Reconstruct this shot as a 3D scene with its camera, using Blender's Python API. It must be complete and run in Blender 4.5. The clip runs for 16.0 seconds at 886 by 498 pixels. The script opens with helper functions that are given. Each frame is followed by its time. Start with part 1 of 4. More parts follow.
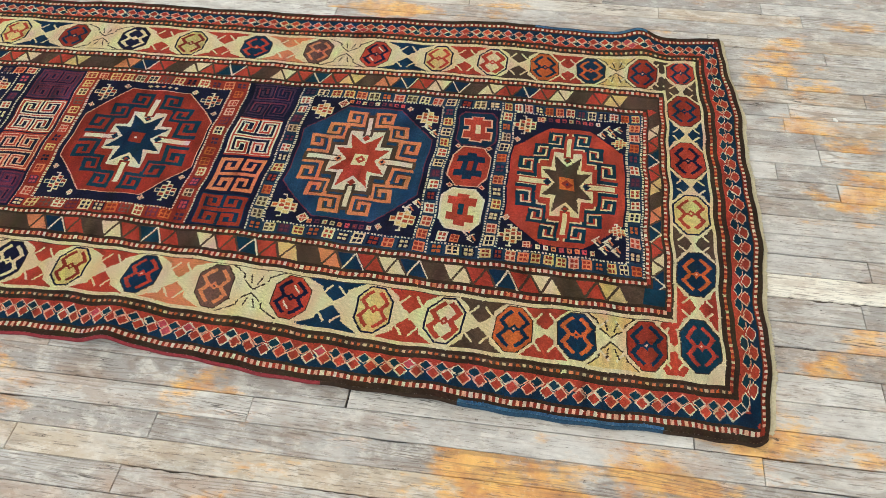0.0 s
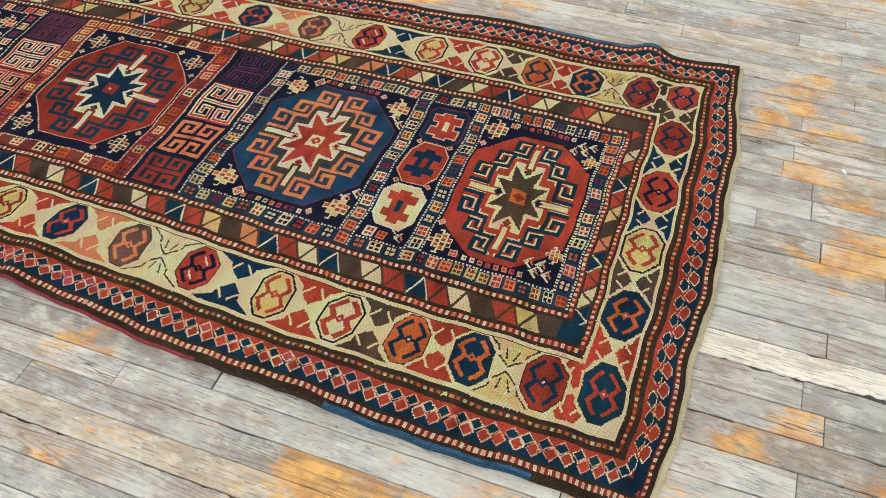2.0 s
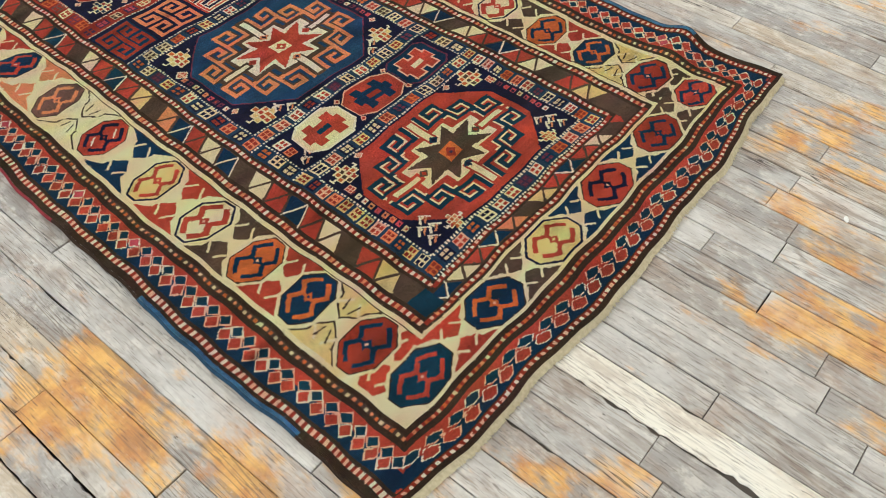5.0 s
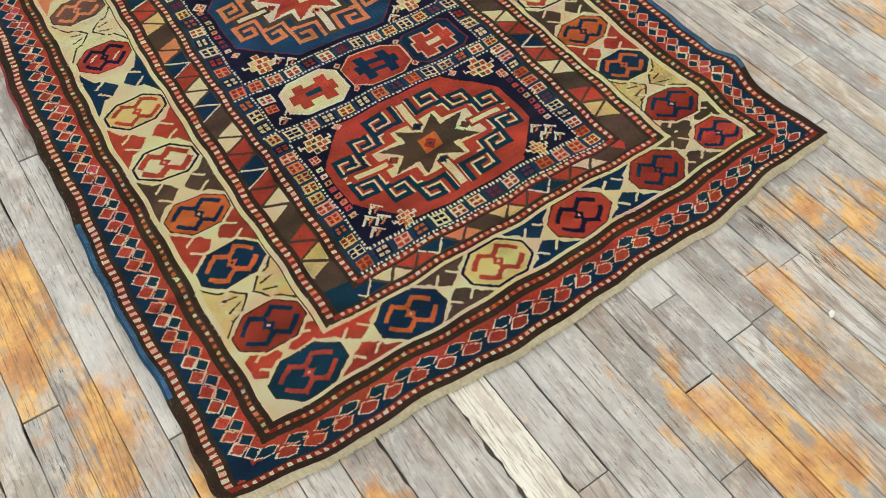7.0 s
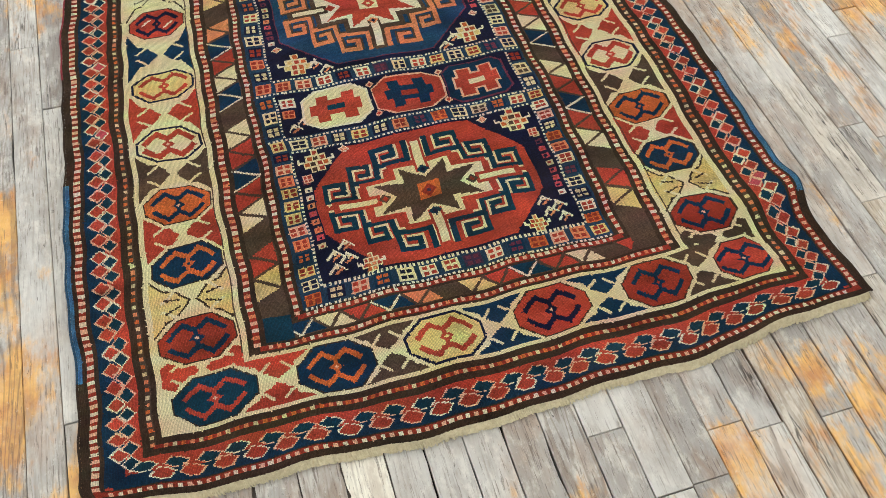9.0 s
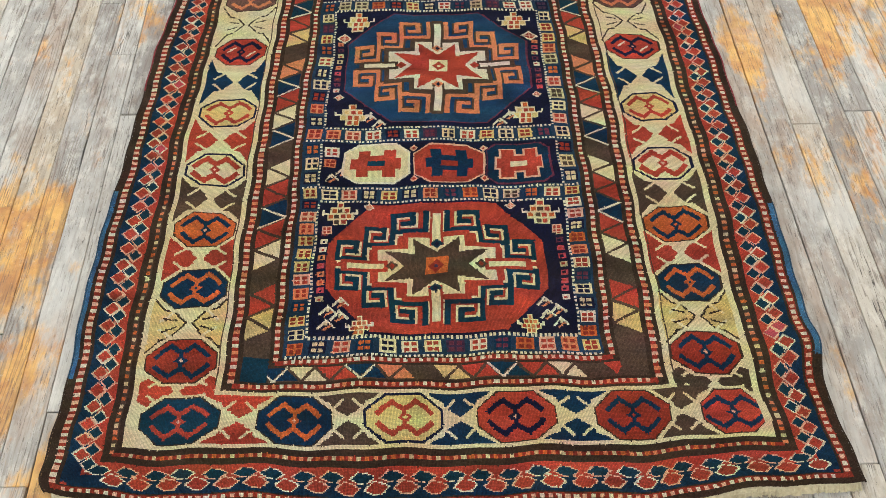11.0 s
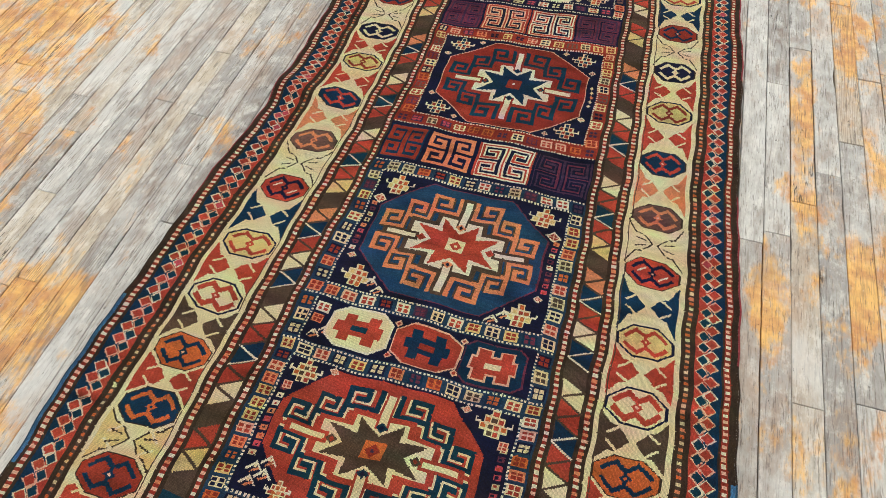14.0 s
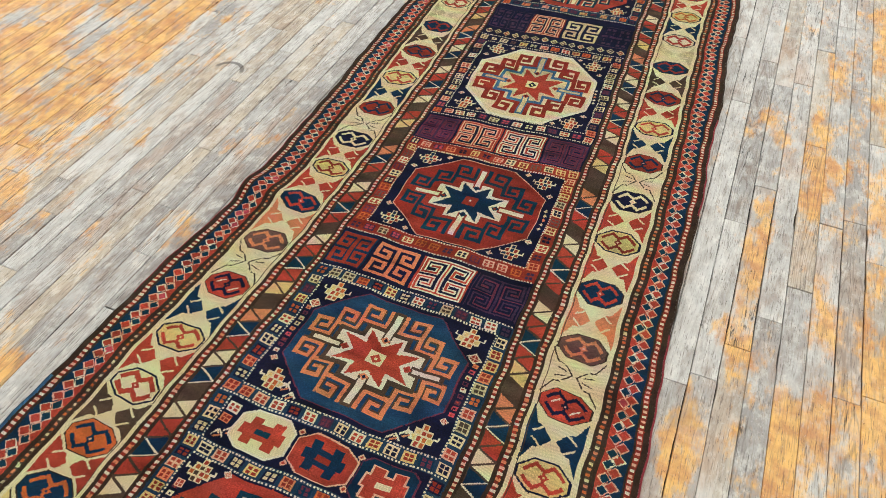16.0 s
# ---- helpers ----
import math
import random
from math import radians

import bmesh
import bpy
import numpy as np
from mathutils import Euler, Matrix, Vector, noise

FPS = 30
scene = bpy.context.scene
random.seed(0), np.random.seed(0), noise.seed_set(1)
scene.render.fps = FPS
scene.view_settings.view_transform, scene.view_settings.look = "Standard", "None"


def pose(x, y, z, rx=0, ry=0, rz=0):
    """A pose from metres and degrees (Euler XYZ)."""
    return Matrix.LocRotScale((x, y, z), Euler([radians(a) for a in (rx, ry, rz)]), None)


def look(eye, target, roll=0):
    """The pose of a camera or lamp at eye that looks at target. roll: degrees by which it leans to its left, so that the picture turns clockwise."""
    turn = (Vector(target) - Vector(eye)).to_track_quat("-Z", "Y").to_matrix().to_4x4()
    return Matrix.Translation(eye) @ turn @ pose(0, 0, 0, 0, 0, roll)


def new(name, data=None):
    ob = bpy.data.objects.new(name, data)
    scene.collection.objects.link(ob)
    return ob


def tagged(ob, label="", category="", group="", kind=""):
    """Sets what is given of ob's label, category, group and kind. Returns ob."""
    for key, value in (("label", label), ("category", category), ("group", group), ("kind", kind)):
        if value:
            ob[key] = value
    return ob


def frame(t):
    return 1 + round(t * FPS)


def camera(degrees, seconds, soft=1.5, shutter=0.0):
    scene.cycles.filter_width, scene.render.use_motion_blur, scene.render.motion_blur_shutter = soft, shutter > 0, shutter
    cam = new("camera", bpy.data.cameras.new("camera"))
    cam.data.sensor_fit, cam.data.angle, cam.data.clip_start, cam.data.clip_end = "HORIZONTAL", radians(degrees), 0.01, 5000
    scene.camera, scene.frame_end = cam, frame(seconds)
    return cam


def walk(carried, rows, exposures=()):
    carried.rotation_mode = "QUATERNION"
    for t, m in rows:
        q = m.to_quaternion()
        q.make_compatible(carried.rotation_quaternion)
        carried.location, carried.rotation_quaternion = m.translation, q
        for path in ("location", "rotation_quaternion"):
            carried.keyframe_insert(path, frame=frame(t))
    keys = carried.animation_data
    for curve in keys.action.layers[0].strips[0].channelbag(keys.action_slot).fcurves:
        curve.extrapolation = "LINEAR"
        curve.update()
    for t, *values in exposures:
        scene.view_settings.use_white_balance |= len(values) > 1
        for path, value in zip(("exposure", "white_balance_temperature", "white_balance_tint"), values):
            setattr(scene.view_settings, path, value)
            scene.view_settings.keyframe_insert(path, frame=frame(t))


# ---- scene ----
cam = camera(60.0, 16.0, soft=0.8)
PATH = [
    (0, (-1.262, 0.08, 1.239), (0.017, 0.288, -0.285), -0.5),
    (0.5, (-1.235, -0.002, 1.219), (0.03, 0.277, -0.305), -0.4),
    (1, (-1.191, -0.078, 1.197), (0.058, 0.267, -0.326), -0.4),
    (1.5, (-1.14, -0.167, 1.187), (0.086, 0.237, -0.34), -0.5),
    (2, (-1.109, -0.255, 1.171), (0.1, 0.208, -0.353), -0.4),
    (2.5, (-1.074, -0.329, 1.149), (0.113, 0.189, -0.375), -0.2),
    (3, (-1.039, -0.424, 1.126), (0.125, 0.153, -0.395), 0.0),
    (3.5, (-1.013, -0.497, 1.106), (0.119, 0.137, -0.416), 0.4),
    (4, (-0.966, -0.554, 1.083), (0.117, 0.139, -0.449), 0.5),
    (4.5, (-0.895, -0.607, 1.046), (0.134, 0.14, -0.498), 0.7),
    (5, (-0.817, -0.655, 1.03), (0.147, 0.133, -0.536), 0.8),
    (5.2, (-0.79, -0.666, 1.027), (0.149, 0.133, -0.548), 1.1),
    (7.3, (-0.489, -0.779, 1.046), (0.133, 0.145, -0.615), 2.4),
    (7.5, (-0.464, -0.784, 1.048), (0.125, 0.155, -0.617), 2.4),
    (8, (-0.408, -0.787, 1.043), (0.11, 0.181, -0.629), 2.9),
    (8.5, (-0.319, -0.778, 1.044), (0.117, 0.207, -0.641), 3.1),
    (9, (-0.228, -0.746, 1.063), (0.124, 0.256, -0.631), 3.0),
    (9.2, (-0.199, -0.731, 1.072), (0.119, 0.275, -0.627), 2.8),
    (11.3, (0.019, -0.681, 1.161), (0.009, 0.394, -0.525), 0.3),
    (11.5, (0.028, -0.675, 1.173), (0.002, 0.402, -0.512), 0.6),
    (12, (0.059, -0.671, 1.19), (-0.022, 0.424, -0.482), 0.6),
    (12.5, (0.087, -0.656, 1.215), (-0.049, 0.462, -0.437), 0.7),
    (13, (0.136, -0.604, 1.22), (-0.065, 0.549, -0.402), 0.7),
    (13.5, (0.202, -0.545, 1.246), (-0.063, 0.634, -0.347), 1.1),
    (14, (0.266, -0.504, 1.273), (-0.073, 0.696, -0.291), 1.2),
    (14.5, (0.326, -0.47, 1.291), (-0.087, 0.757, -0.234), 1.2),
    (15, (0.41, -0.442, 1.31), (-0.062, 0.815, -0.172), 1.3),
    (15.5, (0.483, -0.408, 1.33), (-0.035, 0.87, -0.118), 1.1),
    (16, (0.523, -0.374, 1.35), (-0.017, 0.92, -0.076), 1.2),
]
walk(cam, [(t, look(eye, target, roll)) for t, eye, target, roll in PATH])
scene.view_settings.exposure = 0.63
EAST_WATTS, NORTH_WATTS, WEST_WATTS = 46, 38, 46

# ---------------------------------------------------------------- light
world = bpy.data.worlds.new("sky")
scene.world = world
world.use_nodes = True
wn = world.node_tree
sky = wn.nodes.new("ShaderNodeTexSky")
sky.sky_type, sky.sun_disc = "NISHITA", False
sky.sun_elevation, sky.sun_rotation = radians(50), radians(200)
wn.links.new(sky.outputs[0], wn.nodes["Background"].inputs[0])
wn.nodes["Background"].inputs[1].default_value = 0.15

ROOM = (-3.4, 3.6, -3.2, 4.4, 3.3)      # x0, x1, y0, y1, ceiling height


def window_light(name, at, toward, wide, high, watts):
    lamp = bpy.data.lights.new(name, "AREA")
    lamp.shape, lamp.size, lamp.size_y, lamp.energy = "RECTANGLE", wide, high, watts
    lamp.color = (0.91, 0.985, 1.0)
    ob = new(name, lamp)
    ob.matrix_world = look(at, toward)
    return ob


# ---------------------------------------------------------------- materials
def srgb(r, g, b):
    return tuple((c / 12.92 if c <= 0.04045 else ((c + 0.055) / 1.055) ** 2.4) for c in (r / 255, g / 255, b / 255))


class Nodes:
    """A small helper to write node trees."""

    def __init__(self, name, rough=0.7):
        self.mat = bpy.data.materials.new(name)
        self.mat.use_nodes = True
        self.tree = self.mat.node_tree
        self.bsdf = self.tree.nodes["Principled BSDF"]
        self.bsdf.inputs["Roughness"].default_value = rough

    def node(self, kind, **settings):
        n = self.tree.nodes.new("ShaderNode" + kind)
        for key, value in settings.items():
            setattr(n, key, value)
        return n

    def put(self, socket, value):
        if isinstance(value, bpy.types.NodeSocket):
            self.tree.links.new(value, socket)
        elif isinstance(value, tuple) and len(value) == 3 and socket.type == "RGBA":
            socket.default_value = (*value, 1)
        else:
            socket.default_value = value

    def math(self, op, a, b=0.0, clamp=False):
        n = self.node("Math", operation=op, use_clamp=clamp)
        self.put(n.inputs[0], a), self.put(n.inputs[1], b)
        return n.outputs[0]

    def mix(self, fac, a, b, blend="MIX"):
        n = self.node("Mix", data_type="RGBA", blend_type=blend)
        self.put(n.inputs[0], fac), self.put(n.inputs[6], a), self.put(n.inputs[7], b)
        return n.outputs[2]

    def noise(self, vector, scale, detail=3.0, rough=0.5, w=None, distortion=0.0):
        n = self.node("TexNoise", noise_dimensions="4D" if w is not None else "3D")
        self.put(n.inputs["Vector"], vector)
        if w is not None:
            self.put(n.inputs["W"], w)
        n.inputs["Scale"].default_value, n.inputs["Detail"].default_value = scale, detail
        n.inputs["Roughness"].default_value, n.inputs["Distortion"].default_value = rough, distortion
        return n.outputs["Fac"]

    def ramp(self, fac, a, b):
        n = self.node("MapRange", interpolation_type="SMOOTHSTEP")
        self.put(n.inputs[0], fac)
        n.inputs[1].default_value, n.inputs[2].default_value = a, b
        return n.outputs[0]

    def stretch(self, vector, x, y, z):
        n = self.node("VectorMath", operation="MULTIPLY")
        self.put(n.inputs[0], vector)
        n.inputs[1].default_value = (x, y, z)
        return n.outputs[0]

    def bump(self, height, strength, distance):
        n = self.node("Bump")
        n.inputs["Strength"].default_value, n.inputs["Distance"].default_value = strength, distance
        self.put(n.inputs["Height"], height)
        self.put(self.bsdf.inputs["Normal"], n.outputs[0])


def paint_material(name, colour, rough=0.8):
    n = Nodes(name, rough)
    p = n.node("NewGeometry").outputs["Position"]
    big = n.noise(p, 1.3, 4)
    n.put(n.bsdf.inputs["Base Color"], n.mix(n.ramp(big, 0.3, 0.7), tuple(c * 0.93 for c in colour), colour))
    n.bump(n.noise(p, 180, 2), 0.15, 0.001)
    return n.mat


def floor_material(name="worn_oak", pale=0.0):
    """Old strip flooring: grey worn oak with remains of orange varnish."""
    n = Nodes(name, 0.5)
    p = n.node("NewGeometry").outputs["Position"]
    rnd = n.math("ADD", n.node("ObjectInfo").outputs["Random"], n.node("NewGeometry").outputs["Random Per Island"])
    seed = n.math("MULTIPLY", rnd, 37.0)

    def chance(k):
        return n.math("FRACT", n.math("MULTIPLY", rnd, k))

    fine = n.noise(n.stretch(p, 1, 0.075, 1), 330, 5, 0.7, seed)           # fibres
    rays = n.noise(n.stretch(p, 1, 0.05, 1), 170, 4, 0.6, seed, 0.5)        # broader grain
    rise = n.noise(n.stretch(p, 1, 0.085, 1), 14, 2, 0.45, seed)            # growth rings cut lengthwise
    rings = n.math("PINGPONG", n.math("ADD", n.math("MULTIPLY", rise, 24.0), n.math("MULTIPLY", fine, 0.35)), 0.5)
    rings = n.ramp(rings, 0.30, 0.44)
    patch = n.noise(n.stretch(p, 1, 0.5, 1), 6.5, 5, 0.65)
    small = n.noise(n.stretch(p, 1, 0.4, 1), 26, 5, 0.65, seed)
    fleck = n.noise(n.stretch(p, 1, 0.3, 1), 95, 4, 0.7)
    sep = n.node("Separate" + "XYZ")
    n.put(sep.inputs[0], p)
    x, y = sep.outputs[0], sep.outputs[1]
    # remains of varnish: how much each stretch of board has kept
    gold_left = n.node("Attribute", attribute_name="varnish").outputs["Fac"]
    keep = n.math("SUBTRACT", n.math("MULTIPLY", gold_left, 0.215), 0.028)
    keep = n.math("ADD", keep, n.math("ADD", n.math("MULTIPLY", n.math("SUBTRACT", chance(7.3), 0.5), 0.08),
                                      n.math("MULTIPLY", n.math("SUBTRACT", small, 0.5), 0.45)))
    keep = n.math("ADD", keep, n.math("MULTIPLY", n.math("SUBTRACT", fleck, 0.5), 0.25))
    varnish = n.ramp(n.math("ADD", patch, keep), 0.565, 0.72)
    grey = n.mix(chance(13.7), srgb(150, 145, 141), srgb(200, 196, 190))
    grey = n.mix(n.ramp(chance(29.1), 0.72, 0.95), grey, srgb(184, 170, 152))
    mottle = n.noise(n.stretch(p, 1, 0.6, 1), 34, 7, 0.72)
    grey = n.mix(n.math("MULTIPLY", n.ramp(mottle, 0.48, 0.62), 0.48), grey, srgb(220, 215, 206))
    grey = n.mix(n.math("MULTIPLY", n.ramp(small, 0.55, 0.38), 0.40), grey, srgb(134, 124, 116))
    gold = n.mix(n.ramp(n.noise(p, 16, 5, 0.65, seed), 0.36, 0.62), srgb(192, 126, 62), srgb(230, 176, 92))
    tan = n.ramp(n.noise(n.stretch(p, 1, 0.45, 1), 5.0, 6, 0.7, n.math("MULTIPLY", seed, 0.05)), 0.50, 0.68)       # brown stain in the bare wood
    grey = n.mix(n.math("MULTIPLY", tan, 0.42), grey, srgb(176, 134, 100))
    if pale:
        grey = n.mix(pale, grey, srgb(232, 226, 212))
    base = n.mix(n.math("MULTIPLY", varnish, 0.84 * (1 - pale)), grey, gold)
    worn = n.ramp(n.noise(n.stretch(p, 1, 0.4, 1), 13, 6, 0.7), 0.52, 0.66)
    base = n.mix(n.math("MULTIPLY", worn, 0.40), base, srgb(138, 108, 86))
    base = n.mix(n.math("MULTIPLY", rings, n.math("ADD", 0.12, n.math("MULTIPLY", n.ramp(chance(5.9), 0.55, 0.9), 0.34))), base, srgb(112, 92, 76))
    base = n.mix(n.math("MULTIPLY", n.ramp(rays, 0.54, 0.64), 0.32), base, srgb(112, 96, 86))
    base = n.mix(n.math("MULTIPLY", n.ramp(fine, 0.56, 0.60), 0.58), base, srgb(90, 78, 70))
    veil = n.ramp(n.noise(n.stretch(p, 1, 0.45, 1), 9, 6, 0.68, n.math("MULTIPLY", seed, 0.1)), 0.50, 0.66)   # chalky dust rubbed into the grain
    base = n.mix(n.math("MULTIPLY", veil, n.math("SUBTRACT", 0.52, n.math("MULTIPLY", varnish, 0.22))), base, srgb(208, 205, 200))
    dents = n.ramp(n.noise(n.stretch(p, 1, 0.35, 1), 70, 7, 0.8), 0.63, 0.67)
    base = n.mix(n.math("MULTIPLY", dents, 0.85), base, srgb(54, 46, 44))
    split = n.math("ABSOLUTE", n.math("SUBTRACT", n.noise(n.stretch(p, 1, 0.06, 1), 30, 5, 0.6, seed), 0.5))
    split = n.math("MULTIPLY", n.ramp(split, 0.012, 0.003), n.ramp(n.noise(n.stretch(p, 1, 0.35, 1), 8, 3, 0.6, seed), 0.55, 0.64))
    base = n.mix(n.math("MULTIPLY", split, 0.85), base, srgb(48, 41, 38))
    # a dark curved scorch left by something hot
    ax, ay = n.math("SUBTRACT", x, -0.930), n.math("SUBTRACT", y, 1.300)
    ring = n.math("SQRT", n.math("ADD", n.math("MULTIPLY", ax, ax), n.math("MULTIPLY", ay, ay)))
    ring = n.math("MULTIPLY", n.ramp(n.math("ABSOLUTE", n.math("SUBTRACT", ring, 0.045)), 0.009, 0.004), n.ramp(y, 1.295, 1.315))
    base = n.mix(n.math("MULTIPLY", ring, 0.7), base, srgb(70, 62, 60))
    base = n.mix(n.math("MULTIPLY", n.ramp(n.noise(p, 140, 5, 0.75), 0.60, 0.66), 0.22), base, srgb(226, 222, 214))
    n.put(n.bsdf.inputs["Base Color"], base)
    n.put(n.bsdf.inputs["Roughness"], n.math("ADD", 0.56, n.math("MULTIPLY", small, 0.3)))
    n.bsdf.inputs["Specular IOR Level"].default_value = 0.22
    n.bump(n.math("ADD", n.math("MULTIPLY", fine, -0.8), n.math("MULTIPLY", rays, -0.8)), 0.5, 0.0015)
    return n.mat


def wool_material():
    """Knotted wool: each knot carries its dye and stands out as a small bead of yarn between its neighbours."""
    n = Nodes("knotted_wool", 0.9)
    dye = n.node("Attribute", attribute_name="dye").outputs["Color"]
    p = n.node("NewGeometry").outputs["Position"]
    at = n.node("Separate" + "XYZ")
    n.put(at.inputs[0], n.node("Attribute", attribute_name="knot").outputs["Vector"])
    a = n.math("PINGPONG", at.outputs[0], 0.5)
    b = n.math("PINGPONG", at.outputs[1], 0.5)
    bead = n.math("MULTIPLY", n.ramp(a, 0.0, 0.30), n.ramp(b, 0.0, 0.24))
    worn = n.noise(p, 7, 4, 0.6)
    fuzz = n.noise(p, 900, 2, 0.6)
    col = n.mix(n.math("MULTIPLY", n.ramp(worn, 0.5, 0.85), 0.08), dye, srgb(150, 120, 100))
    # shade in the grooves between knots, darkened straight into the wool colour
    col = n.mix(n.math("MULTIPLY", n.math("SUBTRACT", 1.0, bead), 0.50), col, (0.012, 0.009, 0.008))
    col = n.mix(n.math("MULTIPLY", n.ramp(fuzz, 0.55, 0.3), 0.25), col, (0.008, 0.006, 0.006))
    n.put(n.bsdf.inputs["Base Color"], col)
    n.bsdf.inputs["Sheen Weight"].default_value = 0.0
    n.bsdf.inputs["Sheen Roughness"].default_value = 0.5
    n.bsdf.inputs["Specular IOR Level"].default_value = 0.05
    n.bump(n.math("ADD", n.math("MULTIPLY", bead, 1.6), fuzz), 0.9, 0.0016)
    return n.mat


def yarn_material(name, dark, light):
    n = Nodes(name, 0.9)
    p = n.node("NewGeometry").outputs["Position"]
    n.put(n.bsdf.inputs["Base Color"], n.mix(n.noise(p, 160, 4, 0.6), dark, light))
    n.bump(n.noise(n.stretch(p, 1, 0.4, 1), 500, 2), 0.6, 0.0015)
    return n.mat


WOOL = wool_material()
OAK = floor_material()
BARE = floor_material("bare_pale_oak", 0.85)
CREAM = yarn_material("cream_cotton", srgb(150, 138, 110), srgb(226, 214, 182))
DUST = paint_material("dark_subfloor", srgb(38, 32, 28))
SHADED_SPLINTER = paint_material("shaded_splinters", srgb(82, 74, 68))
PLASTER = paint_material("white_plaster", srgb(222, 220, 214))
TRIM = paint_material("white_gloss_paint", srgb(230, 228, 222), 0.4)


# ---------------------------------------------------------------- building helpers
def part(name, bm, material, parent, label=""):
    """Links a bmesh as one mesh object under a thing or a part."""
    me = bpy.data.meshes.new(name)
    bm.to_mesh(me)
    bm.free()
    me.materials.append(material)
    ob = new(name, me)
    ob.parent = parent
    if label:
        tagged(ob, label)
    return ob


def box(bm, x0, x1, y0, y1, z0, z1):
    vs = [bm.verts.new((x, y, z)) for z in (z0, z1) for y in (y0, y1) for x in (x0, x1)]
    for f in ((0, 2, 3, 1), (4, 5, 7, 6), (0, 1, 5, 4), (2, 6, 7, 3), (0, 4, 6, 2), (1, 3, 7, 5)):
        bm.faces.new([vs[i] for i in f])


# ---------------------------------------------------------------- room shell
def wall(name, along, fixed, outward, a, b, holes):
    """A wall 0.2 thick with window holes; along is 'x' or 'y'; holes: (from, to, sill, head)."""
    bm = bmesh.new()
    lo, hi = min(fixed, fixed + 0.2 * outward), max(fixed, fixed + 0.2 * outward)

    def piece(p, q, z0, z1):
        if along == "x":
            box(bm, p, q, lo, hi, z0, z1)
        else:
            box(bm, lo, hi, p, q, z0, z1)

    at = a
    for p, q, sill, head in holes:
        piece(at, p, 0, ROOM[4]), piece(p, q, 0, sill), piece(p, q, head, ROOM[4])
        at = q
    piece(at, b, 0, ROOM[4])
    return tagged(part(name, bm, PLASTER, None), "plain white painted plaster wall of the room", "wall", kind="structure")


X0, X1, Y0, Y1, TOP = ROOM
EAST = [(-2.2, -0.5, 0.7, 2.7), (0.6, 2.3, 0.7, 2.7)]
NORTH = [(-2.4, -0.7, 0.7, 2.7), (0.6, 2.3, 0.7, 2.7)]
WEST = [(-2.4, -0.7, 0.7, 2.7), (0.6, 2.3, 0.7, 2.7)]
wall("wall_east", "y", X1, 1, Y0, Y1, EAST)
wall("wall_north", "x", Y1, 1, X0 - 0.2, X1 + 0.2, NORTH)
wall("wall_west", "y", X0, -1, Y0, Y1, WEST)
wall("wall_south", "x", Y0, -1, X0 - 0.2, X1 + 0.2, [])
bm = bmesh.new()
box(bm, X0 - 0.2, X1 + 0.2, Y0 - 0.2, Y1 + 0.2, TOP, TOP + 0.2)
tagged(part("ceiling", bm, PLASTER, None), "plain white painted ceiling of the room", "ceiling", kind="structure")


def window(name, along, fixed, a, b, sill, head):
    holder = tagged(new(name), "tall white wooden window out of view with a daylight lamp behind", "window", kind="structure")
    for i, (p, q, z0, z1) in enumerate(((a, a + 0.06, sill, head), (b - 0.06, b, sill, head), (a + 0.06, b - 0.06, sill, sill + 0.06),
                                        (a + 0.06, b - 0.06, head - 0.06, head), (a + 0.06, b - 0.06, (sill + head) / 2 - 0.03, (sill + head) / 2 + 0.03))):
        bm = bmesh.new()
        if along == "x":
            box(bm, p, q, fixed + 0.05, fixed + 0.11, z0, z1)
        else:
            box(bm, fixed + 0.05, fixed + 0.11, p, q, z0, z1)
        part("window_frame", bm, TRIM, holder)


for i, hole in enumerate(EAST):
    window(f"window_{i + 1}", "y", X1, *hole)
    window_light("east_daylight", (X1 + 0.18, (hole[0] + hole[1]) / 2, 1.7), (X1 - 1, (hole[0] + hole[1]) / 2, 1.5), 1.6, 1.9, EAST_WATTS)
for i, hole in enumerate(NORTH):
    window(f"window_{i + 3}", "x", Y1, *hole)
    window_light("north_daylight", ((hole[0] + hole[1]) / 2, Y1 + 0.18, 1.7), ((hole[0] + hole[1]) / 2, Y1 - 1, 1.5), 1.6, 1.9, NORTH_WATTS)


# unseen west windows with fill lamps, added to even out the brightness
for i, hole in enumerate(WEST):
    window(f"window_{i + 5}", "y", X0 - 0.16, *hole)
    window_light("west_fill_light", (X0 - 0.18, (hole[0] + hole[1]) / 2, 1.7), (X0 + 1, (hole[0] + hole[1]) / 2, 1.5), 1.6, 1.9, WEST_WATTS)


# ---------------------------------------------------------------- the rug: a chart of knots
KNOT = 0.0021
U_MAX, V0, V1 = 0.595, -0.414, 2.86
U = np.arange(-U_MAX + KNOT / 2, U_MAX, KNOT)
V = np.arange(V0 + KNOT / 2, V1, KNOT)
PALETTE = dict(
    brown=srgb(74, 57, 45), umber=srgb(54, 40, 30), red=srgb(162, 60, 44), darkred=srgb(134, 48, 33), navy=srgb(13, 42, 64), ink=srgb(17, 20, 43),
    ivory=srgb(242, 223, 174), white=srgb(250, 236, 204), yellow=srgb(208, 180, 116), orange=srgb(184, 92, 46), peach=srgb(204, 124, 84),
    purple=srgb(60, 40, 62), plum=srgb(94, 42, 58), teal=srgb(13, 48, 63), pink=srgb(234, 182, 150), tan=srgb(194, 176, 134),
    rust=srgb(134, 45, 33), blue=srgb(27, 58, 86), rose=srgb(178, 70, 78), mauve=srgb(98, 70, 62), steel=srgb(58, 98, 128), slate=srgb(30, 52, 72))
NAMES = list(PALETTE)
